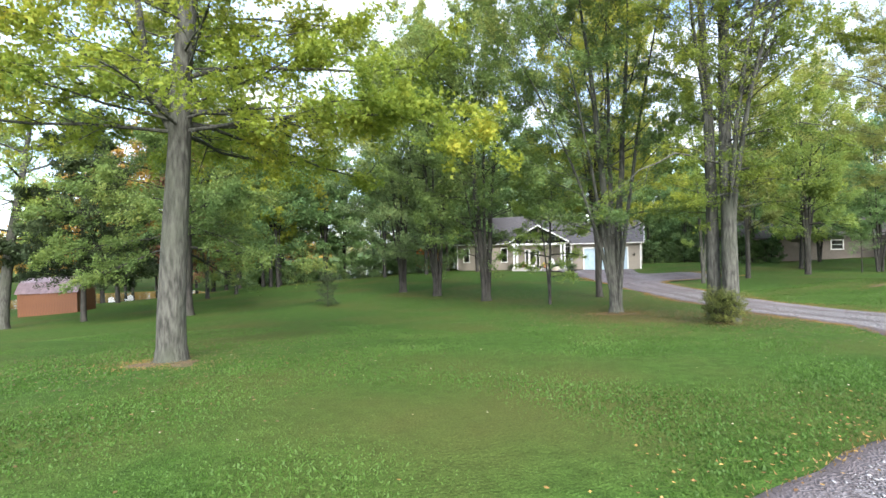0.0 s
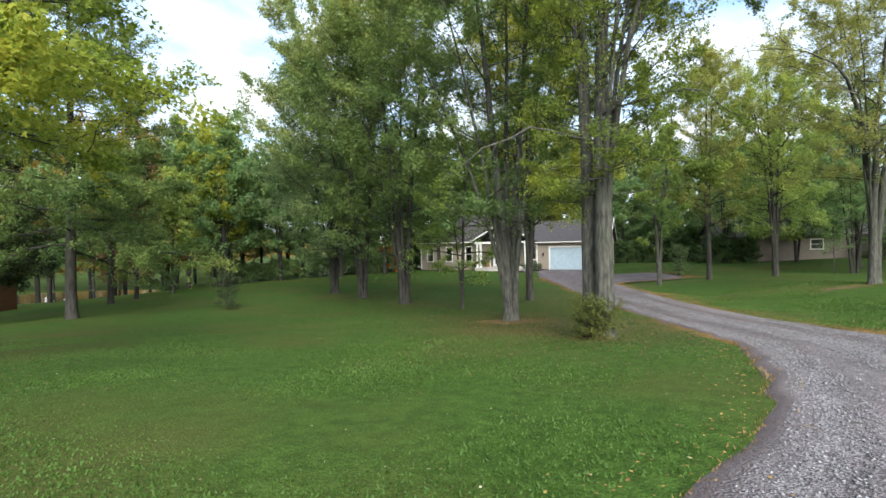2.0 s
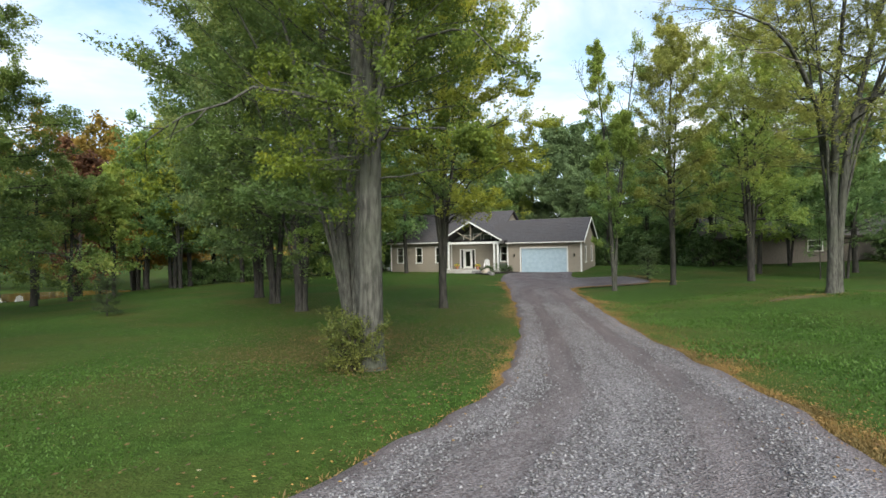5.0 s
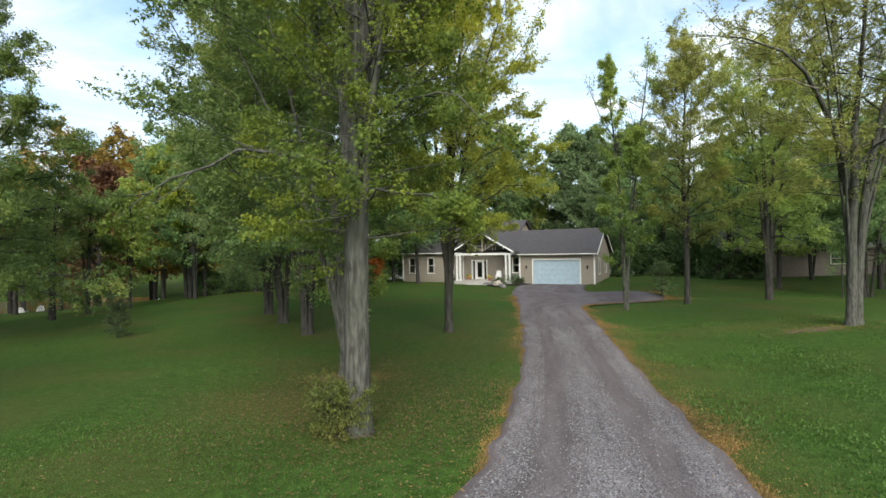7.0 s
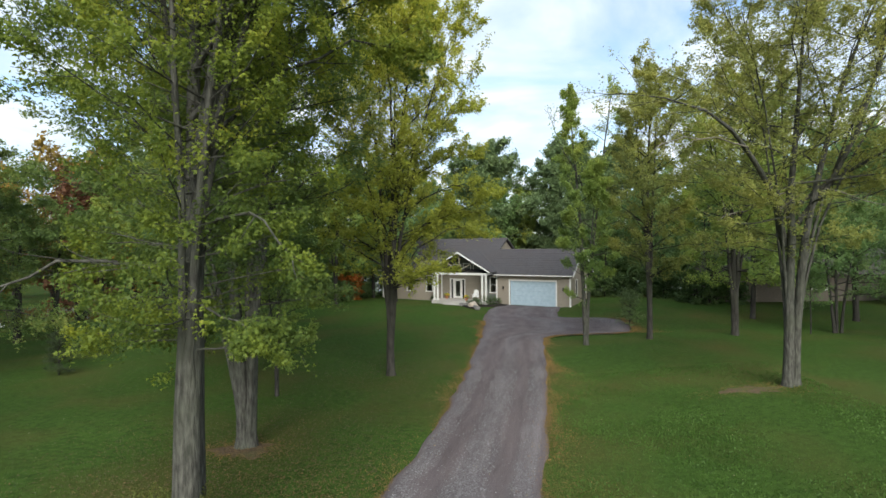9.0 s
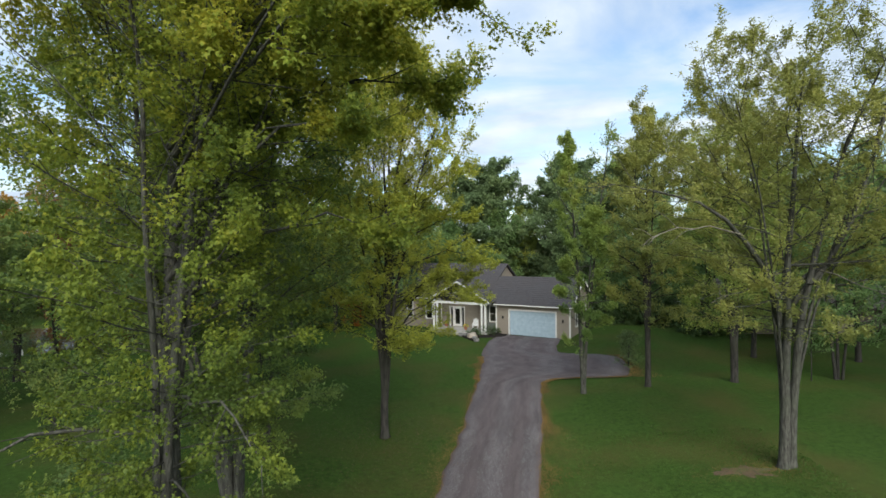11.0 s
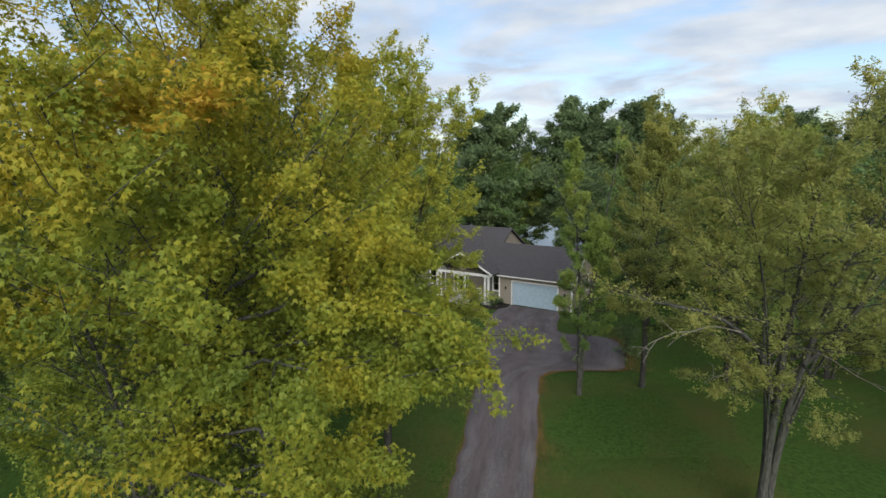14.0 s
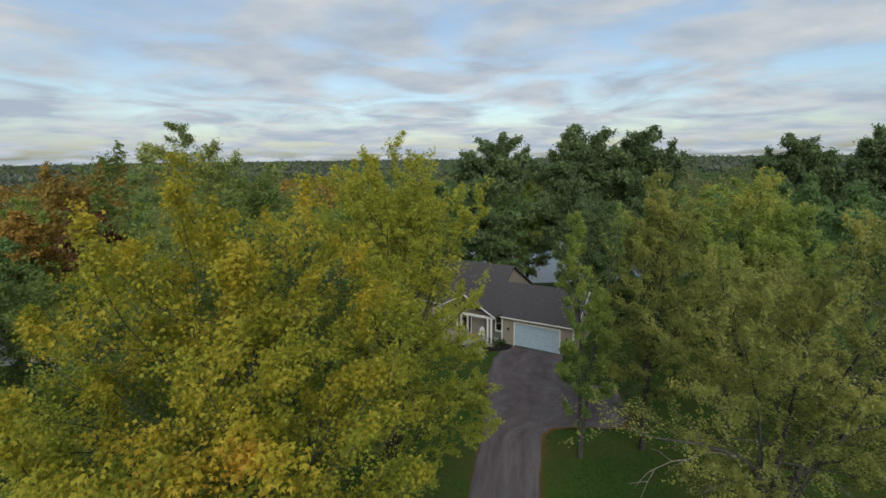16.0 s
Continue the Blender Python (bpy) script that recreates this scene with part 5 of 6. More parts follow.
# shrubs and saplings
t = make_tree(41, [(0.42 * math.cos(q), 0.42 * math.sin(q), 0.85 + 0.2 * (i % 3), 0.014, 0.08 * math.cos(q), 0.08 * math.sin(q)) for i, q in enumerate(np.linspace(0, 6.0, 11))], 0.36, 0.05, 15000, 0.05, LEAF_BUSH, BARK_DARK, "dome", 77, 0.8, 0.2, 4, 0.045, flare=1.0, name="shrub")
put_tree(t, 9.5, 13.75, "loose leggy shrub at the foot of a tree", "shrub", scale=0.72)
t = make_tree(42, [(0.05, 0, 2.3, 0.035, 0, 0)], 0.55, 0.12, 4200, 0.07, LEAF_PINE, BARK_DARK, "cone", 30, 0.5, 0.2, 5, 0.05, name="sapling")
put_tree(t, -6.72, 27.7, "small dark sapling standing alone on the lawn", "sapling", scale=0.85)
t = make_tree(43, [(0.05, 0, 2.7, 0.04, 0, 0)], 0.95, 0.08, 4200, 0.085, LEAF_SHADE, BARK_DARK, "cone", 34, 0.3, 0.2, 5, 0.06, name="young_spruce")
put_tree(t, 25.4, 43.3, "young spruce beside the gravel turnaround", "spruce")

# western edge
t = make_tree(51, [(2.6, 0.5, 16.5, 0.34, 0, 0), (-1.5, 0.3, 15.0, 0.16, 0, 0)], 4.2, 0.33, 50000, 0.125, LEAF_LIME, BARK, "oval", 44, 0.8, 0.5, 10, 0.15)
put_tree(t, -26.4, 27.0, "leaning grey-trunked tree with yellowing leaves")
t = make_tree(52, [(0.2, 0.1, 14.0, 0.16, 0, 0)], 4.4, 0.17, 135000, 0.125, LEAF_PINE, BARK_DARK, "cone", 60, 0.35, 0.5, 8, 0.14)
put_tree(t, -22.6, 28.6, "dark-trunked tree with low shady boughs")
t = make_tree(53, [(0.2, 0.1, 22.5, 0.27, 0, 0)], 6.4, 0.17, 170000, 0.12, LEAF_DEEP, BARK_DARK, "cone", 96, 0.35, 0.3, 8, 0.15, limb_r=0.7, upturn=0.1)
put_tree(t, -14.9, 26.9, "broad tree with tiered yellow-green boughs")
for x, y, hgt, rad, sd in ((-21.3, 38.6, 11.0, 0.24, 54), (-21.6, 42.2, 10.5, 0.18, 55)):
    t = make_tree(sd, [(0.5, 0.1, hgt, rad, 0, 0), (-0.9, 0.4, hgt * 0.9, rad * 0.5, 0, 0)], 2.3, 0.52, 16000, 0.14, LEAF_DEEP, BARK_DARK, "oval", 34, 0.5, 0.5, 8, 0.18)
    put_tree(t, x, y, "dark-trunked shade tree near the western pond", group="pond-side trees")
t = make_tree(56, [(0.3, 0.2, 17.5, 0.2, 0, 0), (-0.8, 0.3, 15.5, 0.12, 0, 0)], 3.4, 0.25, 34000, 0.2, LEAF_LEMON, BARK_DARK, "oval", 44, 0.9, 0.4, 7, 0.18)
put_tree(t, -20.1, 53.8, "slender tree with bright yellow-green crown by the woods")

# woods round the place
PROTO = []
for i, (lm, kd, hgt, rch) in enumerate(((LEAF_GREEN, "oval", 17, 4.6), (LEAF_LIME, "oval", 16, 4.4), (LEAF_OAK_HAZED, "dome", 18, 6.2), (LEAF_RUST, "oval", 15, 4.8), (LEAF_GREEN, "cone", 16, 4.0), (LEAF_LIME, "column", 17, 3.4))):
    oak = i == 2
    PROTO.append(make_tree(70 + i, [(0.3, 0.2, hgt, 0.24, 0, 0), (-0.8, 0.5, hgt * 0.9, 0.14, 0.05, 0), (1.1, -0.6, hgt * 0.84, 0.1, 0.05, 0)], rch, 0.22 if oak else 0.26, 62000 if oak else 13500, 0.32, lm, BARK_DARK, kd, 48 if oak else 33, 0.8, 0.45, 5, 0.28, shoots=2.0, clump=0.8))
LABELS = ("green broadleaf tree at the edge of the woods", "yellow-green broadleaf tree at the edge of the woods", "tall dark oak with a dense rounded crown",
          "rust-brown autumn tree in the far woods", "tall green tree with tiered boughs", "upright yellow-green tree at the woodland edge")
used = [False] * len(PROTO)
rng = random.Random(5)


def wood_tree(k, x, y, s=1.0):
    m = pose(x, y, float(gz(x, y)) - 0.05, 0, 0, rng.random() * 360)
    if not used[k]:
        used[k] = True
        PROTO[k].matrix_world = m @ Matrix.Scale(s, 4)
        return tagged(PROTO[k], LABELS[k], "tree", "woodland trees")
    ob = copy_thing(PROTO[k], m)
    ob.scale = (s, s, s)
    return ob


wood_tree(2, 13.0, 82.5, 1.25)
wood_tree(5, 18.9, 87.0, 1.05)
wood_tree(2, 27.0, 87.5, 1.32)
for x, y, k, s in ((4.5, 81, 0, 1.0), (8.6, 77.5, 4, 0.9), (15.2, 79.5, 0, 0.92), (-0.5, 79, 1, 0.9)):
    wood_tree(k, x, y, s)
wood_tree(2, 35.8, 89.0, 1.3)
wood_tree(2, 65, 97, 1.25)
wood_tree(2, 78, 97, 1.3)
for x, y, k, s in ((-20.4, 45.5, 5, 0.72), (-24.6, 55.8, 0, 1.05), (-21.6, 55.4, 1, 0.95), (-18.9, 52.9, 0, 0.9), (-36.5, 49.2, 3, 1.0), (-36.0, 59.5, 3, 1.35), (-31.5, 63.0, 3, 1.3), (-33.0, 46.5, 4, 0.9)):
    wood_tree(k, x, y, s)
for i in range(16):
    wood_tree(rng.choice((0, 0, 4, 1, 0)) if i > 2 else 3, -27 + i * 2.1 + rng.uniform(-1, 1), 57 + (i % 3) * 5 + rng.uniform(-1.5, 1.5), rng.uniform(0.8, 1.1))
for i in range(9):
    wood_tree(rng.choice((3, 3, 1, 3)), -70 + i * 4.4 + rng.uniform(-1.5, 1.5), 78 + rng.uniform(-3, 6), rng.uniform(0.85, 1.1))
for x, y, k, s in ((-41, 33, 0, 1.0), (-50, 28, 4, 1.0), (-56, 40, 0, 1.1), (-48, 20, 1, 1.0), (-36, 18, 4, 0.9), (-62, 52, 3, 1.0)):
    wood_tree(k, x, y, s)
for i in range(12):
    wood_tree(rng.choice((0, 0, 4, 1, 5)), 39 + (i % 4) * 7 + rng.uniform(-2, 2), 68 + (i // 4) * 8 + rng.uniform(-2, 2), rng.uniform(0.8, 1.0))
for x, y, k, s in ((36, 47, 5, 0.85), (43, 46, 0, 0.9), (50, 38, 1, 0.95), (46, 30, 0, 0.9), (56, 47, 1, 1.0), (62, 36, 0, 1.05), (40, 20, 5, 0.9), (52, 20, 0, 1.0), (36, 55, 0, 0.85), (66, 58, 5, 1.0)):
    wood_tree(k, x, y, s)
for i in range(6):
    wood_tree(rng.choice((0, 4, 1)), -2 + i * 4.2, 86 + rng.uniform(-3, 4), rng.uniform(0.7, 0.9))
for x, y, k, s in ((28.5, 66, 4, 0.75), (32.5, 63.5, 0, 0.7), (26.5, 74, 2, 0.72), (31, 78, 4, 0.9), (36.5, 70, 0, 0.85), (40.5, 63.5, 4, 0.75), (-46, 82, 3, 1.0)):
    wood_tree(k, x, y, s)

t = make_tree(61, [(0.2, 0.2, 16.0, 0.2, 0, 0), (0.7, 0, 14, 0.12, 0.1, 0)], 3.9, 0.14, 9000, 0.4, LEAF_MAROON, BARK_DARK, "oval", 30, 0.9, 0.4, 6, 0.3)
put_tree(t, -30.5, 53.5, "dark maroon-leaved tree by the pond")
t = make_tree(62, [(0.3 * math.cos(a), 0.3 * math.sin(a), 2.6, 0.03, 0.1 * math.cos(a), 0.1 * math.sin(a)) for a in (0, 1.6, 3.1, 4.7)], 1.5, 0.08, 3200, 0.2, LEAF_FIRE, BARK_DARK, "dome", 28, 0.7, 0.2, 4, 0.14, name="shrub")
put_tree(t, -2.0, 61.5, "bright orange-red autumn shrub beyond the lawn", "shrub")

# undergrowth along the western woods
for i in range(13):
    x, y = -23.6 + i * 1.85 + rng.uniform(-0.5, 0.5), 58.5 + rng.uniform(-1.5, 2.5) + 0.12 * (i + 4)
    if i == 0:
        thicket = make_tree(46, [(0.5 * math.cos(a), 0.5 * math.sin(a), 2.6, 0.03, 0.25 * math.cos(a), 0.25 * math.sin(a)) for a in (0, 1.2, 2.4, 3.7, 5.0)], 1.3, 0.05, 2600, 0.22, LEAF_GREEN, BARK_DARK, "dome", 30, 0.7, 0.2, 4, 0.16, name="thicket_shrub")
        put_tree(thicket, x, y, "leafy green undergrowth shrub beneath the woods", "shrub", "undergrowth shrubs")
    else:
        c = copy_thing(thicket, pose(x, y, float(gz(x, y)), 0, 0, 50 * i))
        c.scale = (1, 1, rng.uniform(0.7, 1.2))

for i in range(15):
    x = -9 + i * 2.1 if i < 8 else 27 + (i - 8) * 2.4
    y = 70 + rng.uniform(-2, 2)
    c = copy_thing(thicket, pose(x, y, float(gz(x, y)), 0, 0, 40 * i))
    c.scale = (1.25, 1.25, rng.uniform(1.1, 1.5))

# evergreen shrubs at the eastern yard edge
for i, (x, y, s) in enumerate(((34.9, 55.0, 1.05), (36.6, 55.6, 0.8), (38.4, 55.4, 1.0), (31.6, 61.5, 1.2), (33.4, 60.6, 1.0), (27.2, 61.5, 0.9), (29.4, 61.6, 0.8), (25.2, 66.5, 1.2), (30.5, 66.5, 1.1), (50.4, 52.0, 0.9))):
    if i == 0:
        hedge = make_tree(44, [(0.15 * math.cos(a), 0.15 * math.sin(a), 3.0, 0.05, 0.3 * math.cos(a), 0.3 * math.sin(a)) for a in (0, 2.1, 4.2)], 1.5, 0.03, 5200, 0.2, LEAF_DARK, BARK_DARK, "cone", 45, 0.4, 0.2, 4, 0.12, name="evergreen_shrub")
        put_tree(hedge, x, y, "dense dark evergreen shrub at the yard edge", "shrub", "evergreen shrubs", 0, s)
    else:
        c = copy_thing(hedge, pose(x, y, float(gz(x, y)), 0, 0, 70 * i))
        c.scale = (s, s, s)


# ---- far woods ----
def far_woods(seed, n, ring, spread, leaf_m, label, size=1.5, per=110):
    """Crowns past counting, each a loose cluster of leaf clumps."""
    r = np.random.default_rng(seed)
    a = r.uniform(*spread, n)
    d = r.uniform(ring[0] ** 0.5, ring[1] ** 0.5, n) ** 2
    cx, cy = 16 + d * np.sin(a), 7 + d * np.cos(a)
    ok = (np.hypot((cx - 32) / 80, (cy - 127) / 43) > 1) & ((cy > 92) | (np.abs(cx) > 75))
    cx, cy, d = cx[ok], cy[ok], d[ok]
    V, F, base = [], [], 0
    for x, y, q in zip(cx, cy, d):
        k = per if q < 350 else 46
        hgt, rad = r.uniform(9, 15.5), r.uniform(3.2, 5.5)
        u = unit(r.normal(0, 1, (k, 3)))
        u[:, 2] = np.abs(u[:, 2]) * 1.0 - 0.25
        pos = u * np.array((rad, rad, hgt * 0.45)) * r.uniform(0.7, 1.05, (k, 1)) + np.array((x, y, float(gz(x, y)) + hgt * 0.55))
        v, f = leaves(r, pos, size * (1.0 if q < 350 else 2.1), 0.2, u)
        V.append(v), F.append(f + base)
        base += len(v)
    ob = new("far_woods", mesh_np("far_woods", np.concatenate(V), np.concatenate(F), leaf_m))
    return tagged(ob, label, "woods", kind="stuff")


far_woods(1, 420, (110, 420), (-1.25, 1.2), LEAF_FAR, "olive green woods beyond the pond reaching into the distance")
far_woods(2, 300, (110, 330), (-1.3, -0.35), LEAF_RUST, "rust and orange autumn woods in the distance")
# the horizon crowns carry haze in their leaf colour
far_woods(3, 1500, (420, 3300), (-1.1, 1.1), LEAF_HAZED, "wooded ridge along the horizon, haze in its grey-green colour", 2.2)


# ---- shed, neighbouring house, yard things ----
def build_shed():
    x, y = -33.2, 39.4
    s = empty("garden_shed", pose(x, y, float(gz(x, y)) - 0.1, 0, 0, 12))
    tagged(s, "orange-brown wooden garden shed with a gambrel metal roof", "shed")
    L, W, H = 4.4, 3.0, 2.0
    pitch = L / 22
    first = part("plank", soft_box(-pitch / 2 + 0.006, pitch / 2 - 0.006, -0.02, 0.0, 0.05, H, 0.004), SHED_WOOD, s)
    for i in range(22):
        for y0 in (-W / 2, W / 2 + 0.02):
            ob = first if i == 0 and y0 < 0 else new("plank", first.data)
            ob.parent = s
            ob.location = (-L / 2 + (i + 0.5) * pitch, y0, 0)
    bm = bmesh.new()
    box(bm, -L / 2, L / 2, -W / 2, W / 2, -0.25, H)
    prof = [(-W / 2, H), (-W / 2 * 0.62, H + 0.75), (0, H + 1.12), (W / 2 * 0.62, H + 0.75), (W / 2, H)]
    for x0, x1 in ((-L / 2, -L / 2 + 0.05), (L / 2 - 0.05, L / 2)):
        a = [bm.verts.new((x0, p, q)) for p, q in prof]
        b = [bm.verts.new((x1, p, q)) for p, q in prof]
        bm.faces.new(a), bm.faces.new(b[::-1])
        for i in range(5):
            bm.faces.new((a[i], b[i], b[(i + 1) % 5], a[(i + 1) % 5]))
    bmesh.ops.recalc_face_normals(bm, faces=bm.faces[:])
    part("body", bm, SHED_WOOD, s)
    bm = bmesh.new()
    prof = [(-W / 2 - 0.15, H - 0.08), (-W / 2 * 0.64, H + 0.8), (0, H + 1.18), (W / 2 * 0.64, H + 0.8), (W / 2 + 0.15, H - 0.08)]
    for (p0, q0), (p1, q1) in zip(prof, prof[1:]):
        vs = [bm.verts.new((xx, p, q + h)) for xx in (-L / 2 - 0.15, L / 2 + 0.15) for p, q, h in ((p0, q0, 0), (p1, q1, 0), (p1, q1, 0.03), (p0, q0, 0.03))]
        for f in ((0, 1, 2, 3), (4, 7, 6, 5), (0, 4, 5, 1), (1, 5, 6, 2), (2, 6, 7, 3), (3, 7, 4, 0)):
            bm.faces.new([vs[i] for i in f])
        for i in range(12):
            xx = -L / 2 - 0.1 + i * (L + 0.2) / 11
            n = 0.03
            vs = [bm.verts.new((xx + dx, p, q + h)) for dx in (-0.02, 0.02) for p, q, h in ((p0, q0, 0.03), (p1, q1, 0.03), (p1, q1, 0.03 + n), (p0, q0, 0.03 + n))]
            for f in ((0, 1, 2, 3), (4, 7, 6, 5), (0, 4, 5, 1), (1, 5, 6, 2), (2, 6, 7, 3), (3, 7, 4, 0)):
                bm.faces.new([vs[i] for i in f])
    bmesh.ops.recalc_face_normals(bm, faces=bm.faces[:])
    part("roof", bm, SHED_ROOF, s, "ribbed purple-grey metal roof")


def build_neighbour():
    x, y = 46.5, 58.5
    n = empty("neighbouring_house", pose(x, y, float(gz(x, y)), 0, 0, -8))
    tagged(n, "low brick neighbouring house with a brown roof behind trees", "house")
    ops = [(-0.7, 0.5, 1.1, 2.1)]
    bm = bmesh.new()
    wall_cells(bm, -9.5, 9.5, -0.6, 2.7, -3.6, -3.4, ops)
    box(bm, -9.5, -9.3, -3.4, 3.6, -0.6, 2.7)
    box(bm, 9.3, 9.5, -3.4, 3.6, -0.6, 2.7)
    box(bm, -9.3, 9.3, 3.4, 3.6, -0.6, 2.7)
    part("wall", bm, BRICK, n)
    for a, b, c, d in ops:
        window(n, (a + b) / 2, c, b - a, d - c, -3.6)
    # added dark panel, gives this window its unlit room
    bm = bmesh.new()
    box(bm, -9.2, 9.2, 0, 0.1, -0.2, 2.6)
    part("dark_backing", bm, DIM_ROOM, n)
    bm = bmesh.new()
    roof_slab(bm, -9.9, 9.9, 0, 4.9, -4.15)
    roof_slab(bm, -9.9, 9.9, 0, 4.9, 4.15)
    r = part("roof", bm, ROOF_BROWN, n)
    bm = bmesh.new()
    box(bm, -9.9, 9.9, -4.2, -4.155, 2.42, 2.58)
    part("fascia", bm, DARK_WOOD, r)
    for x0 in (-9.5, 9.3):
        bm = bmesh.new()
        vs = [[bm.verts.new((xx, p, q)) for p, q in ((-3.6, 2.7), (3.6, 2.7), (0, 4.72))] for xx in (x0, x0 + 0.2)]
        bm.faces.new(vs[0]), bm.faces.new(vs[1][::-1])
        for i in range(3):
            bm.faces.new((vs[0][i], vs[1][i], vs[1][(i + 1) % 3], vs[0][(i + 1) % 3]))
        bmesh.ops.recalc_face_normals(bm, faces=bm.faces[:])
        part("gable", bm, BRICK, n)


def build_dock():
    x, y = -37.5, 44.5
    d = empty("wooden_screen", pose(x, y, float(gz(x, y)), 0, 0, 10))
    tagged(d, "dark weathered wooden fence screen beside the shed", "fence")
    for i in range(9):
        bm = soft_box(-1.2 + i * 0.27, -1.2 + i * 0.27 + 0.24, -0.02, 0.02, 0.0, 1.25, 0.005)
        part("board", bm, DARK_WOOD, d)
    for z in (0.3, 1.0):
        part("rail", soft_box(-1.25, 1.25, 0.02, 0.07, z, z + 0.09, 0.005), DARK_WOOD, d)
    for xx in (-1.25, 0, 1.2):
        part("post", soft_box(xx, xx + 0.1, 0.07, 0.17, -0.3, 1.3, 0.005), DARK_WOOD, d)


def slat_chair(label, m):
    c = empty("garden_chair", m)
    tagged(c, label, "chair", "white chairs")
    for i in range(5):
        part("seat_slat", soft_box(-0.27, 0.27, -0.27 + i * 0.11, -0.18 + i * 0.11, 0.38, 0.4, 0.004), PLASTIC_WHITE, c)
    for i in range(5):
        bm = soft_box(-0.27 + i * 0.11, -0.18 + i * 0.11, 0, 0.02, 0, 0.62 + 0.06 * (2 - abs(i - 2)), 0.004)
        bmesh.ops.transform(bm, matrix=pose(0, 0.26, 0.38, -14), verts=bm.verts[:])
        part("back_slat", bm, PLASTIC_WHITE, c)
    for x in (-0.3, 0.25):
        for yy in (-0.26, 0.26):
            part("leg", soft_box(x, x + 0.05, yy - 0.03, yy + 0.03, 0, 0.58, 0.004), PLASTIC_WHITE, c)
        part("armrest", soft_box(x - 0.03, x + 0.08, -0.32, 0.34, 0.58, 0.61, 0.006), PLASTIC_WHITE, c)
    return c


def flower_pot(m, label, seed):
    p = empty("flower_pot", m)
    tagged(p, label, "potted plant")
    bm = bmesh.new()
    prof = [(0.12, 0), (0.15, 0.1), (0.19, 0.28), (0.21, 0.28), (0.21, 0.33), (0.18, 0.33), (0.17, 0.27)]
    rings = [[bm.verts.new((r * math.cos(a), r * math.sin(a), z)) for a in np.linspace(0, 6.2832, 16, endpoint=False)] for r, z in prof]
    for a, b in zip(rings, rings[1:]):
        for i in range(16):
            bm.faces.new((a[i], a[(i + 1) % 16], b[(i + 1) % 16], b[i]))
    bm.faces.new(rings[0][::-1])
    bm.faces.new(rings[-1])
    part("pot", bm, TERRACOTTA, p)
    r = np.random.default_rng(seed)
    u = unit(r.normal(0, 1, (420, 3)))
    u[:, 2] = np.abs(u[:, 2])
    pos = u * np.array((0.3, 0.3, 0.26)) * r.uniform(0.75, 1, (420, 1)) + np.array((0, 0, 0.34))
    for nm, lo, hi, mm, sz in (("blossom", 0, 260, PETAL, 0.07), ("foliage", 260, 420, LEAF_GREEN, 0.1)):
        v, f = leaves(r, pos[lo:hi], sz, -0.2, u[lo:hi])
        ob = new(nm, mesh_np(nm, v, f, mm))
        ob.parent = p
    return p


build_shed()
build_neighbour()
build_dock()
for i, (x, y) in enumerate(((-36.2, 50.2), (-34.6, 50.6))):
    slat_chair("white slatted garden chair at the pond's edge", pose(x, y, float(gz(x, y)), 0, 0, 200 + 30 * i))
slat_chair("white slatted chair on the front porch", at_house(-8.6, -0.35, 0.34, 15))
flower_pot(at_house(-9.3, -1.2, 0.34), "terracotta pot of bright yellow mums on the porch", 3)
flower_pot(at_house(-12.25, -0.1, 0.34), "terracotta pot of yellow flowers beside the front door", 4)
for i, (s, d, k) in enumerate(((-6.55, -1.3, 1.0), (-7.5, -2.35, 0.8), (-6.1, -0.6, 0.7), (-8.2, -2.6, 0.6), (-13.6, -0.6, 0.7))):
    p = hxy(s, d)
    if i == 0:
        low_bush = make_tree(45, [(0.1 * math.cos(a), 0.1 * math.sin(a), 0.75, 0.012, 0.06 * math.cos(a), 0.06 * math.sin(a)) for a in (0, 1.3, 2.5, 3.8, 5.0)], 0.42, 0.05, 1500, 0.08, LEAF_DARK, BARK_DARK, "dome", 25, 0.7, 0.1, 4, 0.04, flare=1.0, name="low_shrub")
        put_tree(low_bush, *p, "small dark shrub in the mulched bed", "shrub", "bed shrubs", 0, k)
    else:
        c = copy_thing(low_bush, pose(*p, float(gz(*p)) + 0.05, 0, 0, 60 * i))
        c.scale = (k, k, k)


# ---- bare soil at the trees ----
def soil_patch(x, y, rx, ry, label):
    bm = bmesh.new()
    rings = []
    for k in (1.0, 0.75, 0.4):
        rings.append([])
        for a in np.linspace(0, 2 * math.pi, 28, endpoint=False):
            w = k * (0.9 + 0.9 * noise.noise((math.cos(a) * 2.2 + x, math.sin(a) * 2.2 + y, 0)) + 0.3 * noise.noise((math.cos(a) * 7 + x, math.sin(a) * 7, 0)))
            px, py = x + rx * w * math.cos(a), y + ry * w * math.sin(a)
            rings[-1].append(bm.verts.new((px, py, float(gz(px, py)) + (-0.012 if k == 1 else 0.018))))
    for a, b in zip(rings, rings[1:]):
        for i in range(28):
            bm.faces.new((a[i], a[(i + 1) % 28], b[(i + 1) % 28], b[i]))
    bm.faces.new(rings[-1])
    for f in bm.faces:
        f.smooth = True
    tagged(part("soil_patch", bm, SOIL, None), label, "bare soil", kind="structure")


soil_patch(-4.95, 8.3, 0.85, 0.7, "reddish bare soil round a maple's base")
soil_patch(25.0, 25.3, 1.2, 0.75, "bare brown soil patch in the lawn")
soil_patch(8.0, 19.1, 0.8, 0.7, "bare soil among exposed roots")


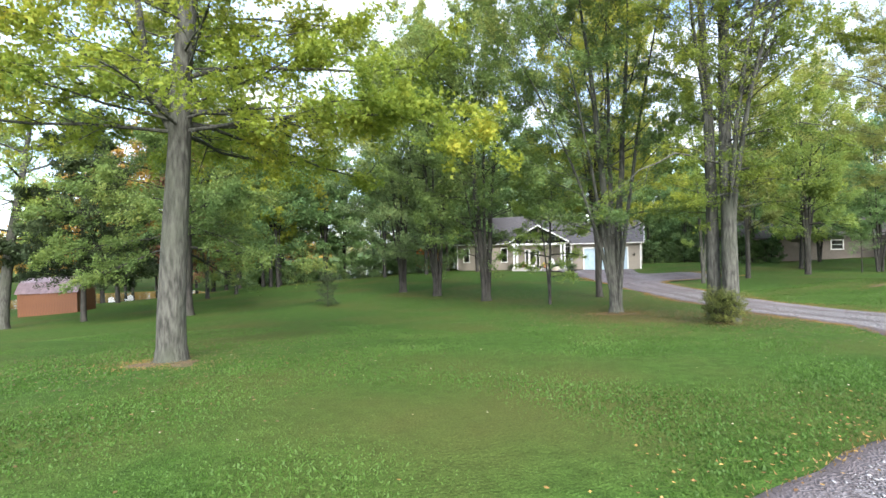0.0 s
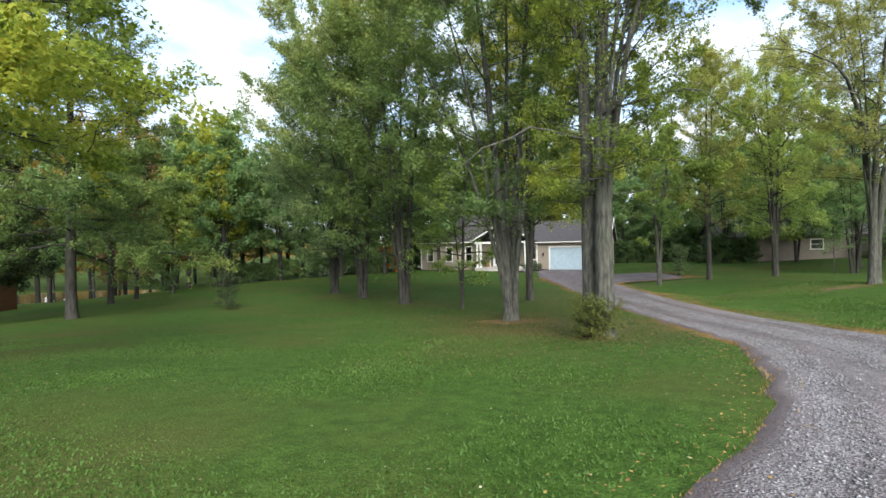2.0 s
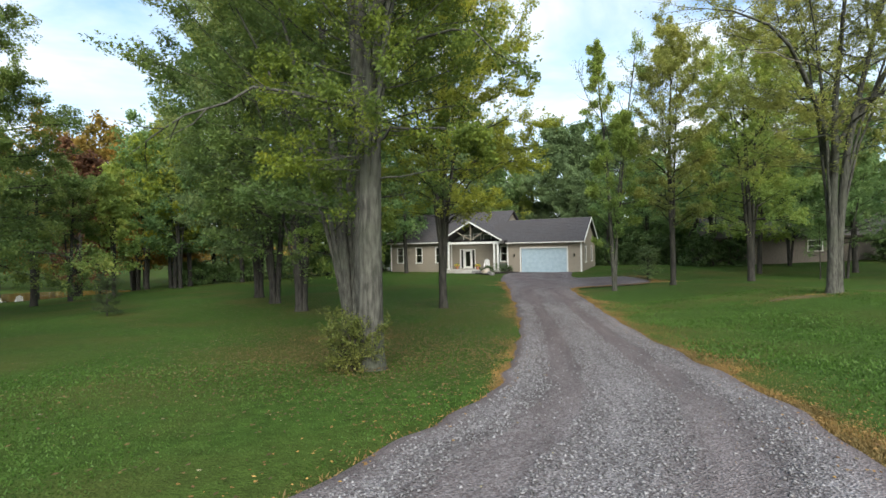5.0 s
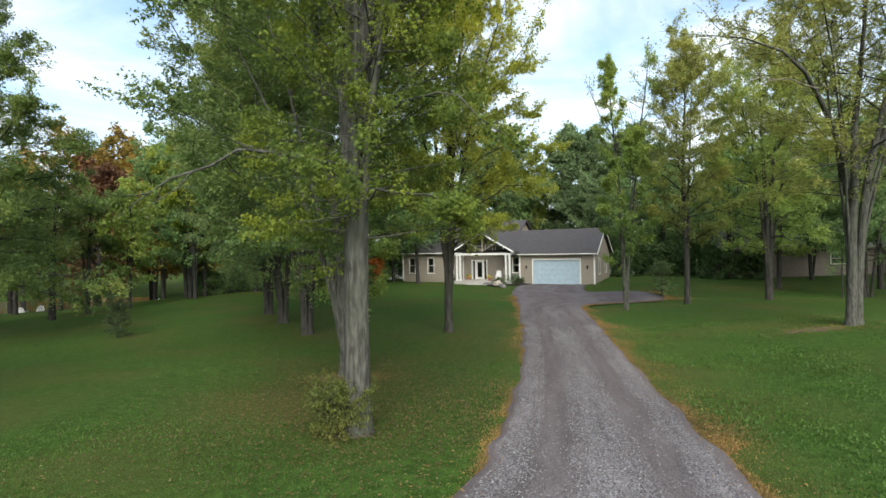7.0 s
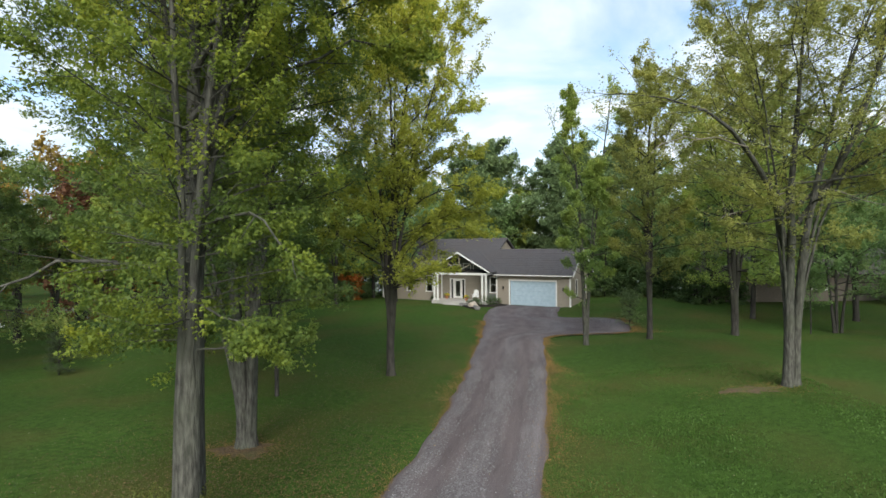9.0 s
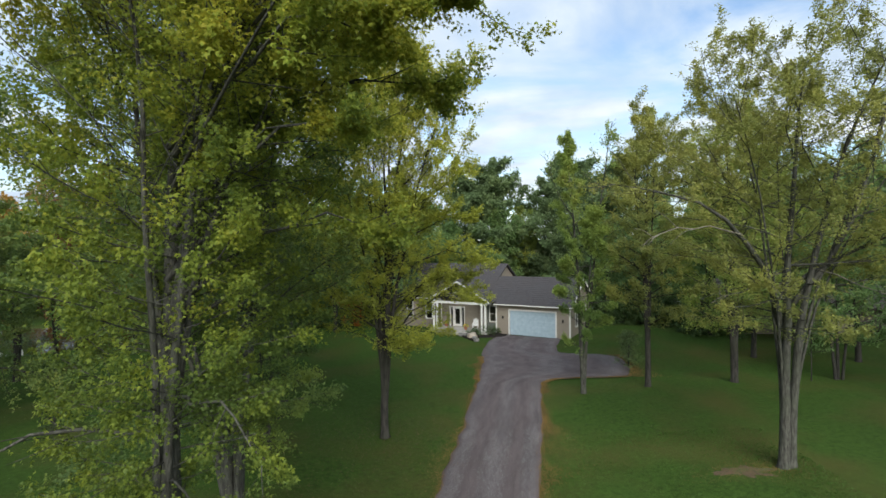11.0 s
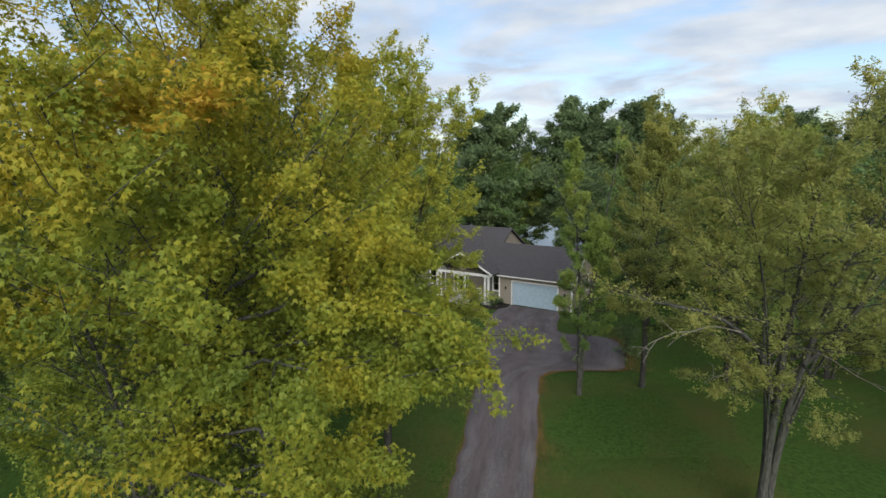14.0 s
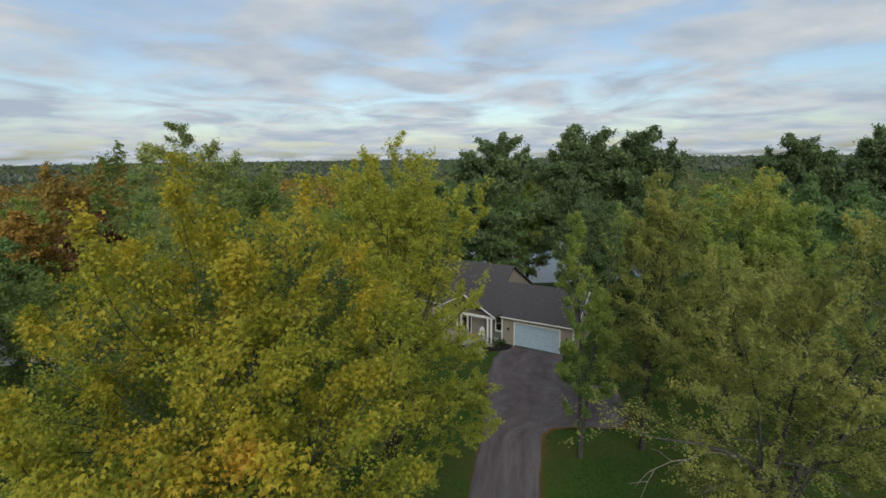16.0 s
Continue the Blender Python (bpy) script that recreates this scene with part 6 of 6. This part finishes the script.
# ---- grass, litter and stones near the drive ----
def blades(seed, x, y, hgt, material, label, wide=0.012):
    r = np.random.default_rng(seed)
    n = len(x)
    a = r.uniform(0, 6.283, n)
    h = hgt * r.uniform(0.5, 1.3, n)
    lean = r.normal(0, 0.5, (n, 2)) * h[:, None]
    z = gz(x, y) - 0.005
    w = wide * r.uniform(0.6, 1.6, n)
    p0 = np.stack([x - w * np.cos(a), y - w * np.sin(a), z], -1)
    p1 = np.stack([x + w * np.cos(a), y + w * np.sin(a), z], -1)
    p2 = np.stack([x + lean[:, 0], y + lean[:, 1], z + h], -1)
    v = np.stack([p0, p1, p2], 1).reshape(-1, 3)
    ob = new("grass", mesh_np("grass", v, np.arange(n * 3).reshape(n, 3), material))
    return tagged(ob, label, "grass", kind="stuff")


r = np.random.default_rng(8)
n = 230000
bx, by = r.uniform(-13, 13, n), 1.2 + 16 * r.beta(0.9, 1.5, n)
u, w = drive_mask(bx, by)
ok = (u < -0.01) | (u > 1.01)
blades(9, bx[ok], by[ok], 0.026, GRASS_BLADE, "short green lawn grass and clover", 0.011)
n = 60000
bx, by = r.uniform(16, 28, n), r.uniform(8, 30, n)
u, w = drive_mask(bx, by)
ok = u > 1.01
blades(10, bx[ok], by[ok], 0.045, GRASS_BLADE, "short green lawn grass beside the drive", 0.02)
# dry edge along the drive
n = 130000
i = r.integers(14, rows - 40, n)
f = r.uniform(0, 1, n)
right = r.uniform(0, 1, n) < 0.78
edge = np.where(right[:, None], R2[i] * (1 - f[:, None]) + R2[i + 1] * f[:, None], L2[i] * (1 - f[:, None]) + L2[i + 1] * f[:, None])
swell = np.array([0.5 + max(0.0, 0.9 * noise.noise((k * 0.21, 4.4, 0)) + 0.35) for k in range(rows)])[i]
shift = np.where(right, 1.0, -1.0) * (np.abs(r.normal(0, 0.36, n)) * np.where(right, swell**1.6 * 1.6, np.where(edge[:, 1] > 12, swell**1.5, 0.22)) - 0.12)
e2 = (edge + way[i] * shift[:, None])[right | (edge[:, 1] > 12) | (r.uniform(0, 1, n) < 0.1)]
for x, y, sx, sy, k in ((15.0, 19.6, 0.18, 1.1, 2600), (14.6, 15.6, 0.15, 1.3, 1500), (15.3, 9.4, 0.35, 0.8, 5000), (16.5, 13.9, 0.35, 1.2, 6000), (25.0, 25.3, 0.9, 0.5, 5000), (-4.95, 8.3, 0.6, 0.45, 3000), (8.0, 19.1, 0.6, 0.4, 3000)):
    e2 = np.concatenate([e2, r.normal(0, 1, (k, 2)) * np.array((sx, sy)) + np.array((x, y))])
blades(12, e2[:, 0], e2[:, 1], 0.035, GRASS_DRY, "dry straw-coloured grass along the gravel edge", 0.008)


def scatter_leaves(seed, x, y, size, label, material=LEAF_FALLEN):
    q = np.random.default_rng(seed)
    pos = np.stack([x, y, gz(x, y) + 0.05 + q.uniform(0, 0.02, len(x))], -1)
    v, fcs = leaves(q, pos, size, 0.0, np.zeros((len(x), 3)))
    v = v.reshape(-1, 4, 3)
    v[:, :, 2] = v[:, :1, 2] + (v[:, :, 2] - v[:, :1, 2]) * 0.3
    ob = new("fallen_leaves", mesh_np("fallen_leaves", v.reshape(-1, 3), fcs, material))
    tagged(ob, label, "fallen leaves", kind="stuff")


n = 6500
i = r.integers(14, rows - 30, n)
side = r.uniform(0, 1, n) < 0.7
fr_ = r.uniform(0, 1, n)[:, None]
edge = np.where(side[:, None], R2[i] * (1 - fr_) + R2[i + 1] * fr_, L2[i] * (1 - fr_) + L2[i + 1] * fr_) + way[i] * (np.where(side, 1.0, -1.0) * (r.normal(0.12, 0.3, n)))[:, None] + r.normal(0, 0.15, (n, 2))
scatter_leaves(31, edge[:, 0], edge[:, 1], 0.045, "orange and brown fallen leaves along the drive")
n = 1500
lx, ly = r.uniform(-14, 24, n), r.uniform(3, 34, n)
scatter_leaves(32, lx, ly, 0.042, "scattered pale fallen leaves on the lawn", LEAF_PALE)

lx = np.concatenate([r.normal(x, q, k) for x, y, q, k in ((10.5, 15.5, 2.6, 13000), (8.0, 19.2, 2.6, 8000), (10.3, 28.8, 2.4, 4600), (2.0, 30.0, 4.0, 4600), (-5.0, 8.4, 2.2, 2200))])
ly = np.concatenate([r.normal(y, q, k) for x, y, q, k in ((10.5, 15.5, 2.6, 13000), (8.0, 19.2, 2.6, 8000), (10.3, 28.8, 2.4, 4600), (2.0, 30.0, 4.0, 4600), (-5.0, 8.4, 2.2, 2200))])
u, w = drive_mask(lx, ly)
scatter_leaves(34, lx[u < -0.03], ly[u < -0.03], 0.058, "thin brown leaf litter under the maples", LEAF_LITTER)


def stones(seed, x, y, size):
    q = np.random.default_rng(seed)
    n = len(x)
    base = np.array([(1, 0, 0), (0, 1, 0), (-1, 0, 0), (0, -1, 0), (0, 0, 1), (0, 0, -1)], float)
    tri = np.array([(0, 1, 4), (1, 2, 4), (2, 3, 4), (3, 0, 4), (1, 0, 5), (2, 1, 5), (3, 2, 5), (0, 3, 5)])
    s = size * q.uniform(0.5, 1.5, (n, 1, 1)) * q.uniform(0.6, 1.1, (n, 1, 3)) * np.array((1, 1, 0.6))
    jit = base[None] * s + q.normal(0, 0.25, (n, 6, 3)) * s
    a = q.uniform(0, 6.283, n)
    ca, sa = np.cos(a)[:, None], np.sin(a)[:, None]
    X2, Y2 = jit[..., 0] * ca - jit[..., 1] * sa, jit[..., 0] * sa + jit[..., 1] * ca
    v = np.stack([X2 + x[:, None], Y2 + y[:, None], jit[..., 2] + (drive_z(x, y) + size * 0.1)[:, None]], -1)
    fcs = (tri[None] + (np.arange(n) * 6)[:, None, None]).reshape(-1, 3)
    ob = new("gravel_stones", mesh_np("gravel_stones", v.reshape(-1, 3), fcs, STONE_CHIP))
    tagged(ob, "loose pale grey gravel stones on the drive", "gravel", kind="stuff")


STONE_CHIP = leaf_mat("stone_chip", [(0.1, (0.06, 0.058, 0.06)), (0.5, (0.15, 0.147, 0.153)), (0.95, (0.26, 0.255, 0.268))], 0.0, patch_amount=0.1)
n = 42000
i = r.integers(30, 110, n)
uu = r.uniform(0.06, 0.94, n)
keep2 = (np.abs(np.abs(uu - 0.5) - 0.21) > 0.07) | (r.uniform(0, 1, n) < 0.12)
fr_ = r.uniform(0, 1, n)[:, None]
pts = (L2[i] * (1 - fr_) + L2[i + 1] * fr_) * (1 - uu[:, None]) + (R2[i] * (1 - fr_) + R2[i + 1] * fr_) * uu[:, None]
pts = pts[keep2]
stones(33, pts[:, 0], pts[:, 1], 0.015)
